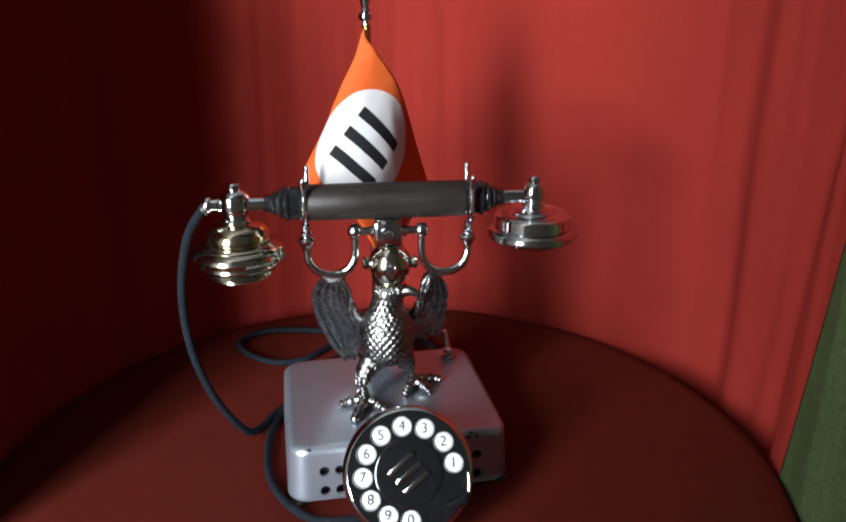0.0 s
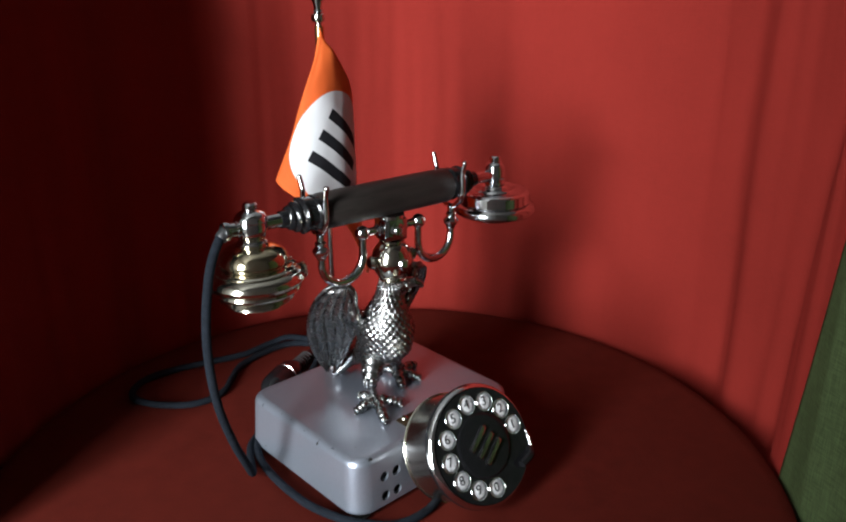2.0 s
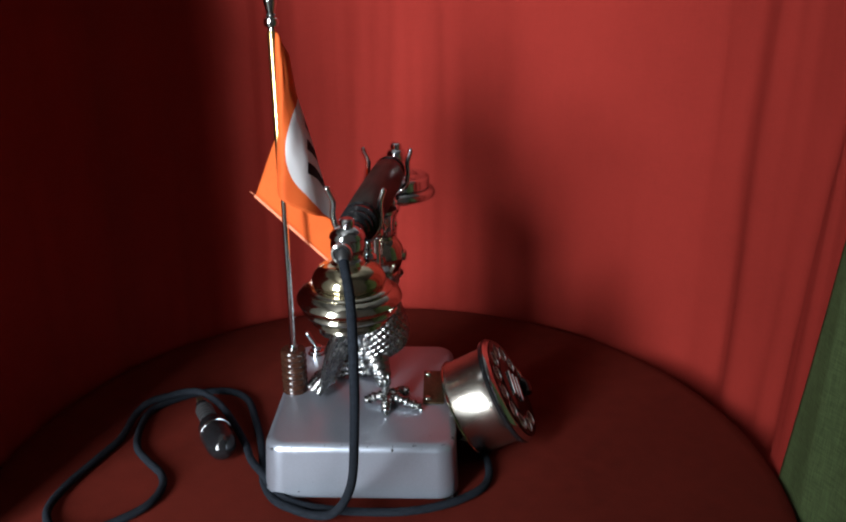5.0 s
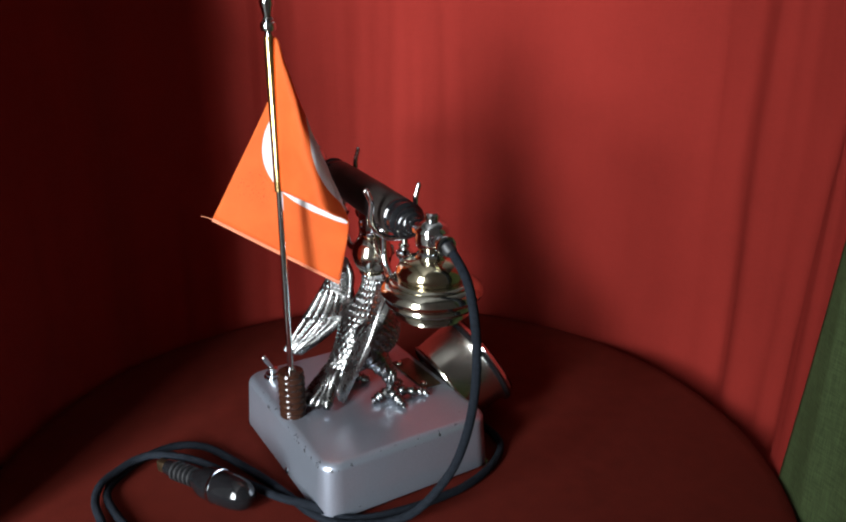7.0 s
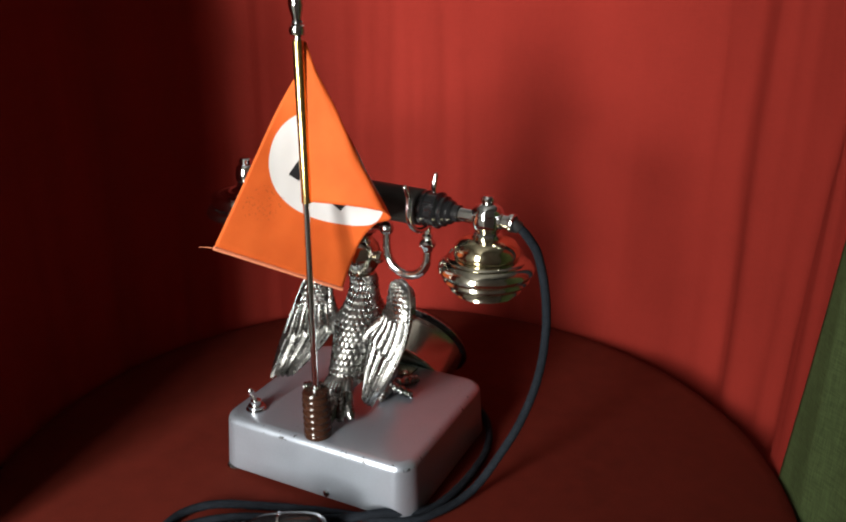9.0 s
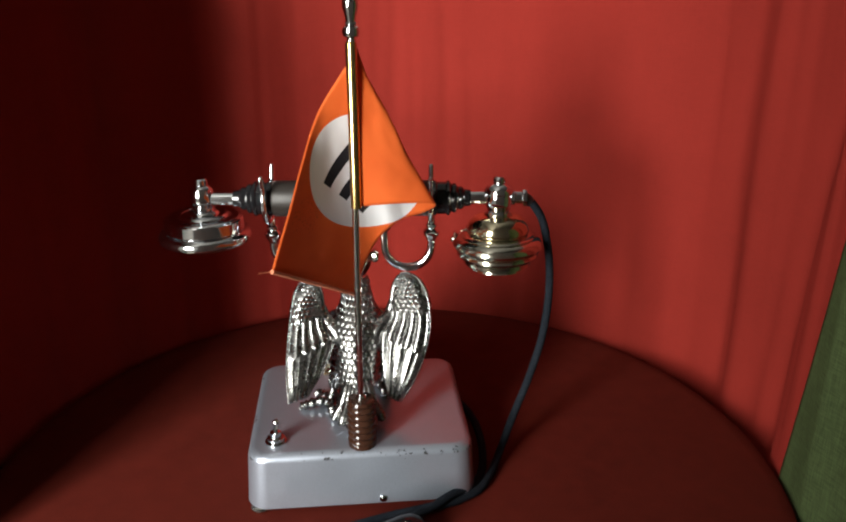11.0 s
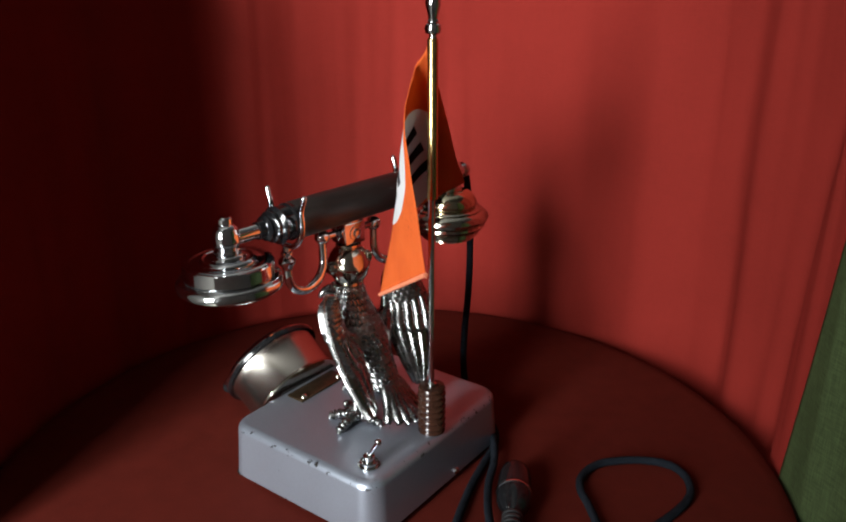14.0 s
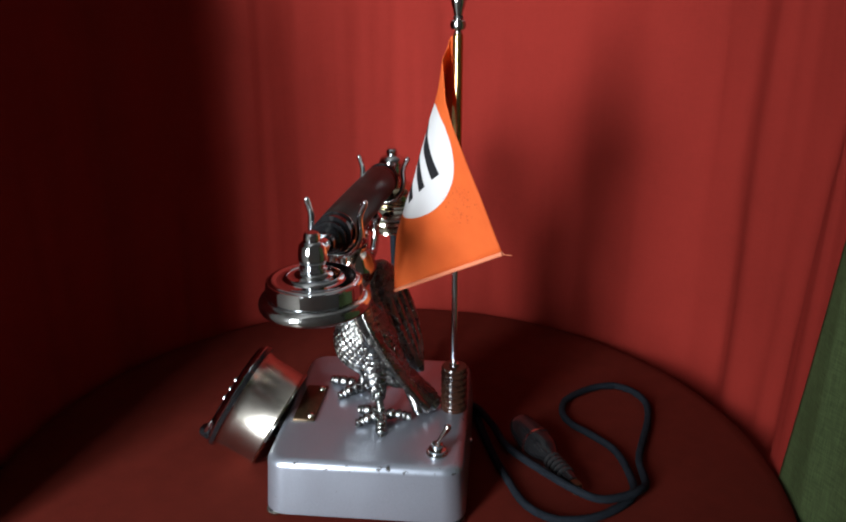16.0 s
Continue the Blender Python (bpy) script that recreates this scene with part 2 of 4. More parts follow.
def box_m(x0, x1, y0, y1, z0, z1, bm=None):
    bm = bm or bmesh.new()
    bmesh.ops.create_cube(bm, size=1, matrix=Matrix.Translation(((x0 + x1) / 2, (y0 + y1) / 2, (z0 + z1) / 2))
                          @ Matrix.Diagonal((x1 - x0, y1 - y0, z1 - z0, 1)))
    return bm


def room():
    def wall(name, bm, label, mat=PLASTER):
        tagged(part(name, bm, mat, None, smooth=False), label, name.split("_")[0], kind="structure")

    wall("floor", box_m(X0 - 0.1, X1 + 0.1, Y0 - 0.1, Y1 + 0.1, FLOOR_Z - 0.1, FLOOR_Z), "pale wooden floor under the table", BOARDS)
    wall("ceiling", box_m(X0 - 0.1, X1 + 0.1, Y0 - 0.1, Y1 + 0.1, CEIL_Z, CEIL_Z + 0.1), "plain grey plaster ceiling")
    wall("wall_north", box_m(X0 - 0.1, X1 + 0.1, Y1, Y1 + 0.1, FLOOR_Z, CEIL_Z), "plain grey plaster wall behind the curtain")
    wall("wall_south", box_m(X0 - 0.1, X1 + 0.1, Y0 - 0.1, Y0, FLOOR_Z, CEIL_Z), "plain grey plaster wall")
    # added to shade the right: unseen partition close behind camera, open on window's side
    wall("wall_partition", box_m(-0.45, X1, -0.86, -0.78, FLOOR_Z, CEIL_Z), "unseen grey plaster partition added to block window light")
    wall("wall_east", box_m(X1, X1 + 0.1, Y0, Y1, FLOOR_Z, CEIL_Z), "plain grey plaster wall")
    ya, yb, za, zb = WIN_Y - WIN_W / 2, WIN_Y + WIN_W / 2, WIN_Z - WIN_H / 2, WIN_Z + WIN_H / 2
    bm = box_m(X0 - 0.1, X0, Y0, ya, FLOOR_Z, CEIL_Z)
    box_m(X0 - 0.1, X0, yb, Y1, FLOOR_Z, CEIL_Z, bm)
    box_m(X0 - 0.1, X0, ya, yb, FLOOR_Z, za, bm)
    box_m(X0 - 0.1, X0, ya, yb, zb, CEIL_Z, bm)
    wall("wall_west", bm, "plain grey plaster wall with a window opening")
    win = tagged(new("window_1"), "white painted window letting in daylight", "window", kind="structure")
    for y in (ya + 0.02, WIN_Y, yb - 0.02):
        part("window_frame", box_m(X0 - 0.02, X0 + 0.004, y - 0.02, y + 0.02, za, zb), FRAME_PAINT, win, smooth=False)
    for z in (za + 0.02, zb - 0.02):
        part("window_frame", box_m(X0 - 0.018, X0 + 0.002, ya + 0.04, yb - 0.04, z - 0.02, z + 0.02), FRAME_PAINT, win, smooth=False)


room()

# ---- table and drapes ----
TX, TY, TR = 0.007, -0.021, 0.271


def table():
    t = thing("round_table", "round table top covered in dark red felt", "table")
    R = TR * 1000
    prof = [(0, -28), (R - 10, -28), (R - 2, -26), (R, -20), (R, -6), (R - 1.5, -2), (R - 5, -0.4), (R - 12, 0), (R * 0.7, 0), (R * 0.4, 0), (0, 0)]
    top = part("tabletop", lathe(prof, 160, Matrix.Translation((TX, TY, 0))), TABLE_CLOTH, t, "dark red felt cover with a turned-down rim")
    part("pedestal", lathe([(0, -749), (190, -749), (185, -735), (60, -715), (35, -660), (30, -300), (40, -100), (110, -40), (110, -29), (0, -29)], 48,
                           Matrix.Translation((TX, TY, 0))), EBONY, t)
    return top


table()


def fold_depth(a, z):
    """How far the curtain stands out at the angle a (degrees) and height z."""
    low = max(0.0, 1 - z / 0.35)
    w = a + 3.0 * noise.noise((a * 0.05, z * 2.2, 3.0)) + 10 * z * noise.noise((a * 0.03, 7.0, 1.0))
    f = 0.0040 * noise.noise((w * 0.08, z * 0.9, 0.0)) + 0.0016 * noise.noise((w * 0.24, z * 1.2, 5.0)) * (0.5 + low)
    right = 1 / (1 + math.exp((a - 30) * 0.18))
    f += right * (0.1 + low) * 0.0011 * math.sin(w * 0.62 + 2.2 * noise.noise((a * 0.06, z * 1.5, 2.0)))
    f += 0.0006 * noise.noise((w * 0.9, z * 4.0, 9.0)) + 0.0011 * noise.noise((w * 0.45 + 2 * z, z * 2.0, 17.0)) + 0.00045 * noise.noise((w * 1.7, z * 7.0, 21.0))
    # the deeper pleats: where they hang at the table and how they lean, how deep, how broad
    for at, lean, deep, wide in PLEATS:
        x = (a - at - lean * z + 4 * z * noise.noise((at, 0, z * 3))) / wide
        f += deep * math.exp(-x * x)
    # beyond the table it stands back in a broad swell, and comes forwards again in steep leaning folds beside the green cloth
    u = (a - 27) / (24 if a > 27 else 26)
    f += 0.017 * max(0.0, 1 - abs(u)) ** 1.3
    for at, lean, deep, rise, fall in FOLDS:
        x = a - at - lean * z + 2.5 * noise.noise((at, 5, z * 4))
        f += deep * (0.35 + 0.65 * min(1.0, max(0.0, 1.25 - 2.6 * z))) * (math.exp(-x / rise) if x > 0 else math.exp(-(x / fall) ** 2))
    return f


PLEATS = [(138, 0, -0.004, 5.0), (118, 0, 0.003, 3.4), (104, 0, 0.002, 3.2), (54, 0, 0.002, 3.4)]
FOLDS = [(31, -8, 0.003, 4.0, 2.2), (21, -2, 0.015, 8.0, 4.2), (11, -14, 0.004, 3.0, 2.4), (6.0, -22, 0.017, 6.0, 4.4)]


def drape(name, a0, a1, radius, mat, label, z0=-0.70, z1=0.43, edge=None, na=300, nz=80, gain=1.0, least=0.0030):
    rows = []
    for k in range(nz + 1):
        z = z0 + (z1 - z0) * k / nz
        start = a1 if edge is None else edge(z)
        row = []
        for i in range(na + 1):
            a = a0 + (start - a0) * i / na
            r = max(radius + fold_depth(a, z) * gain, TR + least) + 0.010 * max(0, -z) + 0.003 * max(0, -15 - a)
            row.append(((TX + r * math.cos(radians(a))) * 1000, (TY + r * math.sin(radians(a))) * 1000, z * 1000))
        rows.append(row)
    bm, _ = sheet(rows)
    ob = part(name, bm, mat, None, sharp=180)
    mod = ob.modifiers.new("thickness", "SOLIDIFY")
    mod.thickness, mod.offset = 0.0012, 1
    return tagged(ob, label, "curtain", kind="structure")


drape("red_curtain", -44, 198, 0.277, CURTAIN, "plain red cloth curtain hanging in soft folds round the table")
drape("green_curtain", -46, -8, 0.2725, GREEN, "dull green cloth hanging beside the red curtain", edge=lambda z: -6.3 - 34 * z, na=60, gain=0.15, least=0.0012)


# ---- the telephone ----
BOX_C, BOX_PHI, BOX_W, BOX_D, BOX_TOP = (9.6, 6.0), 6.66, 144.0, 124.0, 42.0
IN_BOX = place(BOX_C[0], BOX_C[1], 0, 0, 0, BOX_PHI)


def rounded(w, d, r, n=8):
    """A rounded rectangle, counted from the front edge's start, with the front edge last."""
    pts = []
    for cx, cy, a0 in ((w / 2 - r, -d / 2 + r, -90), (w / 2 - r, d / 2 - r, 0), (-w / 2 + r, d / 2 - r, 90), (-w / 2 + r, -d / 2 + r, 180)):
        for i in range(n + 1):
            a = radians(a0 + 90 * i / n)
            pts.append((cx + r * math.cos(a), cy + r * math.sin(a)))
    return pts


def base_box(phone):
    bm = bmesh.new()
    R, top = 13.0, BOX_TOP
    rings = []
    levels = [(3.5, -1.2), (4.5, -2.0), (top - 5.5, 0)]  # the sides taper a little upwards
    levels += [(top - 5.5 + 5.5 * math.sin(radians(a)), 5.5 * (1 - math.cos(radians(a)))) for a in (15, 30, 45, 60, 75, 90)]
    for z, inset in levels:
        rings.append([bm.verts.new(IN_BOX @ Vector((x * MM, y * MM, z * MM))) for x, y in rounded(BOX_W - 2 * inset, BOX_D - 2 * inset, R - inset * 0.6)])
    n = len(rings[0])
    for k, (a, b) in enumerate(zip(rings, rings[1:])):
        for i in range(n):
            if k == 1 and i == n - 1:
                continue
            bm.faces.new((a[i], a[(i + 1) % n], b[(i + 1) % n], b[i]))
    bm.faces.new(rings[-1])
    bm.faces.new(rings[0])
    # the front face, with its vent holes cut through
    bm.edges.ensure_lookup_table()
    a, b = rings[1], rings[2]
    loop = [a[n - 1], a[0], b[0], b[n - 1]]
    edges = []
    for p, q in zip(loop, loop[1:] + loop[:1]):
        edges.append(bm.edges.get((p, q)) or bm.edges.new((p, q)))
    holes = []
    for hx in (-50.0, -40.0, 40.0, 50.0):
        for hz in (11.0, 25.0):
            ring = [bm.verts.new(IN_BOX @ Vector(((hx + 3.4 * math.cos(t)) * MM, -(BOX_D / 2 + 2.0 * (top - 5.5 - hz - 3.4 * math.sin(t)) / (top - 10)) * MM, (hz + 3.4 * math.sin(t)) * MM)))
                    for t in (2 * math.pi * i / 16 for i in range(16))]
            holes.append(ring)
            edges += [bm.edges.new((ring[i], ring[(i + 1) % 16])) for i in range(16)]
    bmesh.ops.triangle_fill(bm, edges=edges, use_beauty=True)
    back = IN_BOX.to_3x3() @ Vector((0, 2.0 * MM, 0))
    for ring in holes:
        deep = [bm.verts.new(v.co + back) for v in ring]
        for i in range(16):
            bm.faces.new((ring[i], ring[(i + 1) % 16], deep[(i + 1) % 16], deep[i]))
    part("base_box", bm, LACQUER, phone, "silver-lacquered metal box with rounded corners and vent holes", sharp=30)
    liner = block(BOX_W - 16, 1.2, 30, IN_BOX @ place(0, -BOX_D / 2 + 4.5, 20), 0)
    part("inner_plate", liner, DULL_BLACK, phone, smooth=False)
    part("bottom_plate", block(BOX_W - 3, BOX_D - 3, 1.6, IN_BOX @ place(0, 0, 2.6), 0.4), DULL_BLACK, phone, "black bottom plate", sharp=30)
    # small pale brass feet near the box's bottom corners
    for sx in (-1, 1):
        for sy in (-1, 1):
            part("brass_foot", lathe([(0, 0), (6, 0), (6.5, 0.6), (6.5, 2.2), (0, 2.2)], 20, IN_BOX @ place(sx * (BOX_W / 2 - 6.5), sy * (BOX_D / 2 - 5), 0)), BELL, phone)
    s = IN_BOX @ place(-13, BOX_D / 2 + 2.0, 7.5, -90)
    screw = lathe([(0, 1.6), (1.6, 1.4), (2.4, 0.6), (2.5, -0.4), (0, -0.4)], 16, s)
    part("screw", screw, CHROME_WORN, phone)


def switch(phone):
    sw = part("toggle_switch", lathe([(7, 0), (7, 1.2), (5.6, 1.3), (5.6, 3.6), (4.2, 3.9), (3.6, 3.9), (3.6, 7.2), (2.6, 7.8), (0, 7.8)], 24, place(58.3, 57, BOX_TOP - 0.2)),
              CHROME_WORN, phone, "small nickel toggle switch")
    lever = tube([(58.3, 57, 48.5), (57.4, 60, 54), (56.2, 63, 59.6)], lambda t: 1.3 + 0.9 * t, 12, raw=True)
    ball(2.3, place(56.1, 63.2, 60), lever, seg=12)
    part("lever", lever, CHROME, sw)


# the dial: its face looks forwards and up
DIAL_C = Vector((19.3, -95.6, 45.4))
DIAL_N = Vector((0.024, -0.868, 0.495)).normalized()


def dial_pose(h=0.0, x=0.0, y=0.0):
    """On the dial: h above its face, x to its right, y up its face (mm)."""
    right = Vector((0, 0, 1)).cross(DIAL_N).normalized()
    up = DIAL_N.cross(right)
    m = Matrix((right, up, DIAL_N)).transposed().to_4x4()
    return Matrix.Translation((DIAL_C + right * x + up * y + DIAL_N * h) * MM) @ m


def dial(phone):
    drum = lathe([(0, -36), (34.0, -36), (35.0, -35.3), (34.6, -34.4), (35.0, -12), (35.6, -8), (36.8, -5.4), (0, -5.4)], 72, dial_pose())
    d = part("dial_housing", drum, DRUM, phone, "brushed nickel drum that carries the dial")
    part("back_rim", lathe([(33, -37.5), (35.8, -37.2), (36.2, -36.2), (35.6, -35.6), (33, -35.6)], 72, dial_pose()), BELL, d, "thin brass rim")
    part("bezel", lathe([(36.0, -6.5), (38.9, -6.2), (39.4, -4.0), (38.8, -3.2), (36.0, -3.2)], 72, dial_pose()), BAKELITE, d, "black bezel ring")
    part("rim", lathe([(35.0, -3.1), (38.9, -3.0), (39.2, -2.4), (38.9, -1.9), (36.9, 0.3), (36.4, 0.5), (35.8, 0.2), (35.2, -1.8)], 72, dial_pose()), CHROME, d, "chrome rim")
    part("number_plate", lathe([(0, -3.8), (36, -3.8), (36, -3.0), (0, -3.0)], 64, dial_pose()), PORCELAIN, d, "white enamel number plate")
    # the finger wheel, cut with ten round openings
    angles = [9 + 29 * i for i in range(10)]
    bm = bmesh.new()
    hr = 6.0

    def face_pair(a, b, c, d):
        """One strip of the wheel's top, and the same below it."""
        for z in (0.0, -1.6):
            bm.faces.new([bm.verts.new((*p, z)) for p in (a, b, c, d)])

    def rim_wall(line):
        for p, q in zip(line, line[1:]):
            bm.faces.new([bm.verts.new(v) for v in ((*p, 0), (*q, 0), (*q, -1.6), (*p, -1.6))])

    def polar(r, deg):
        return r * math.cos(radians(deg)), r * math.sin(radians(deg))

    for a in angles:
        side = [polar(36, a - 14.5 + 29 * i / 10) for i in range(10)] + [polar(36 - 16 * i / 6, a + 14.5) for i in range(6)]
        side += [polar(20, a + 14.5 - 29 * i / 10) for i in range(10)] + [polar(20 + 16 * i / 6, a - 14.5) for i in range(6)]
        cx, cy = polar(27.4, a)
        hole = []
        for x, y in side:
            k = math.hypot(x - cx, y - cy)
            hole.append((cx + (x - cx) / k * hr, cy + (y - cy) / k * hr))
        n = len(side)
        for i in range(n):
            j = (i + 1) % n
            face_pair(side[i], side[j], hole[j], hole[i])
        rim_wall(hole + hole[:1])
    gap = [angles[-1] + 14.5 + (angles[0] - 14.5 + 360 - angles[-1] - 14.5) * i / 16 for i in range(17)]
    for p, q in zip(gap, gap[1:]):
        face_pair(polar(20, p), polar(20, q), polar(36, q), polar(36, p))
    bmesh.ops.remove_doubles(bm, verts=bm.verts, dist=0.001)
    bm.transform(dial_pose(1.3) @ Matrix.Scale(MM, 4))
    wheel = part("finger_wheel", bm, BAKELITE, d, "black finger wheel with ten round openings", sharp=30)
    for a in angles:
        x, y = polar(27.4, a)
        part("hole_rim", lathe([(5.85, -0.6), (5.85, 0.3), (6.0, 0.5), (6.3, 0.5), (6.45, 0.3)], 24, dial_pose(1.1, x, y)), CHROME, wheel)
    for i, a in enumerate(angles):
        x, y = polar(27.4, a)
        part("number_disc", lathe([(5.8, 0), (5.5, 0.8), (4.2, 1.5), (2.1, 1.9), (0, 2.0)], 24, dial_pose(-1.1, x, y)), PORCELAIN, wheel)
        cu = bpy.data.curves.new("numeral", "FONT")
        cu.body, cu.align_x, cu.align_y, cu.size, cu.extrude = str((i + 1) % 10), "CENTER", "CENTER", 0.0084, 0.00012
        tmp = bpy.data.objects.new("numeral", cu)
        scene.collection.objects.link(tmp)
        bpy.context.view_layer.update()
        me = bpy.data.meshes.new_from_object(tmp)
        bpy.data.objects.remove(tmp)
        me.transform(dial_pose(0.92, x, y + 0.2))
        me.materials.append(INK)
        ob = new("numeral", me)
        ob.parent = wheel
    hub = part("centre_disc", lathe([(20.6, -3.0), (20.4, 0.9), (19.6, 1.3), (18.3, 1.5), (10, 2.0), (0, 2.2)], 48, dial_pose(1.1)), BAKELITE, d, "glossy black centre disc")
    for off in (-7.0, 0.0, 7.0):
        part("bar", block(19, 3.4, 2.2, dial_pose(3.7) @ pose(0, 0, 0, 0, 0, 38) @ place(0, off, 0), 0.9), CHROME_WORN, hub)
    stop = tube([(35, -14, -1), (32, -17, 2.6), (27, -19.0, 3.8), (22, -20.5, 3.8)], lambda t: 3.6 - 1.0 * t, 14)
    stop.transform(dial_pose())
    arm = part("finger_stop", stop, BAKELITE, d, "black finger stop edged in chrome")
    edge = tube([(35.4, -2, 0.8), (36, -8, 1.2), (35, -14, 1.6), (32.5, -20, 1.8)], lambda t: 0.9 + 0.5 * math.sin(3.1 * t), 10)
    edge.transform(dial_pose())
    part("chrome_edge", edge, CHROME, arm)
    # the brass plate that ties the drum to the box top, and its screws
    plate = IN_BOX @ place(3, -47, BOX_TOP + 0.8)
    b = part("mounting_plate", block(46, 15, 1.6, plate, 0.6), BRONZE, phone, "thin dark bronze plate behind the dial", sharp=30)
    for x in (-18, 18):
        part("screw", lathe([(0, 1.9), (1.8, 1.6), (2.7, 0.7), (2.8, 0), (0, 0)], 16, plate @ place(x, 4, 0.9)), BELL, b)
    saddle = block(40, 16, 20, IN_BOX @ place(3, -57, 30), 2)
    part("saddle", saddle, DULL_BLACK, phone, "dark bracket below the dial")
    part("bolt", lathe([(0, 0), (4, 0), (4, 3.5), (3, 4.2), (0, 4.2)], 6, place(7, -62, 10, 115)), CHROME, phone)


# the eagle that carries the cradle, one cast piece
def scaled(u, v):
    """Height of overlapping scales, u round and v along in scale widths."""
    row = math.floor(v)
    x = (u + 0.5 * (row % 2)) % 1.0 - 0.5
    y = v - row
    edge = 0.5 * math.sqrt(max(0.0, 1 - (1 - y) ** 2)) + 0.02
    inside = max(0.0, 1 - (abs(x) / max(edge, 0.08)) ** 3)
    return inside * (0.35 + 0.65 * (1 - y)) * (1 if y > 0.06 else 0.3)


def beaded(u, v, tip=1):
    """Height of small round scales set in staggered rows, u and v in scale widths, each one lifted at its tip."""
    row = math.floor(v)
    x = (u + 0.5 * (row % 2)) % 1.0 - 0.5
    y = v - row - 0.5
    return max(0.0, 1 - 3.3 * (x * x + y * y)) ** 0.32 * (0.75 - 0.55 * y * tip)


def quill(x, power=0.45):
    return abs(math.sin(math.pi * x)) ** power


def plumage(w, s):
    """Relief of a wing's outer side: beads, then a row of round-tipped feathers over the long ones."""
    def tip(n, off, end, deep):
        x = (w * n + off) % 1.0 - 0.5
        return end - deep * (2 * abs(x)) ** 2.2

    if s < tip(6, 0.3, 0.45, 0.03):
        return 2.0 + 1.35 * beaded(w * 6.6 + 0.3, s * 25, -1)
    if s < tip(5, 0.25, 0.69, 0.05):
        x = w * 5 + 0.25
        return 1.1 + 1.7 * quill(x, 0.6) - 0.4 * quill(x + 0.5, 14) + 0.9 * max(0, s - 0.6) * 6
    x = w * 4.4 + 0.2 + 0.2 * s
    return 1.8 * quill(x, 0.6) + 0.4 * quill(x * 2, 4)


def joined(bm, other):
    """Adds the mesh other to bm."""
    me = bpy.data.meshes.new("tmp")
    other.to_mesh(me)
    other.free()
    bm.from_mesh(me)
    bpy.data.meshes.remove(me)


# height, middle and half widths of the body, from the rump up to the neck
EAGLE_BODY = [(18, 8, 24, 6, 3), (20, 8.2, 21, 9.5, 7.5), (23, 8.6, 17.5, 11.8, 12.5), (28, 9.3, 10, 13.5, 18.5), (36, 9.8, 2.5, 16, 22), (44, 10, -0.5, 17, 22), (52, 10, -1.8, 18, 21),
              (59, 10, -2.5, 17, 18.5), (66, 10, -3.5, 13.6, 15), (73, 10.2, -5, 10.8, 11.2), (80, 11, -7, 9.6, 8.8), (87, 12, -8, 9, 8.4), (91, 12.6, -7, 6, 6)]


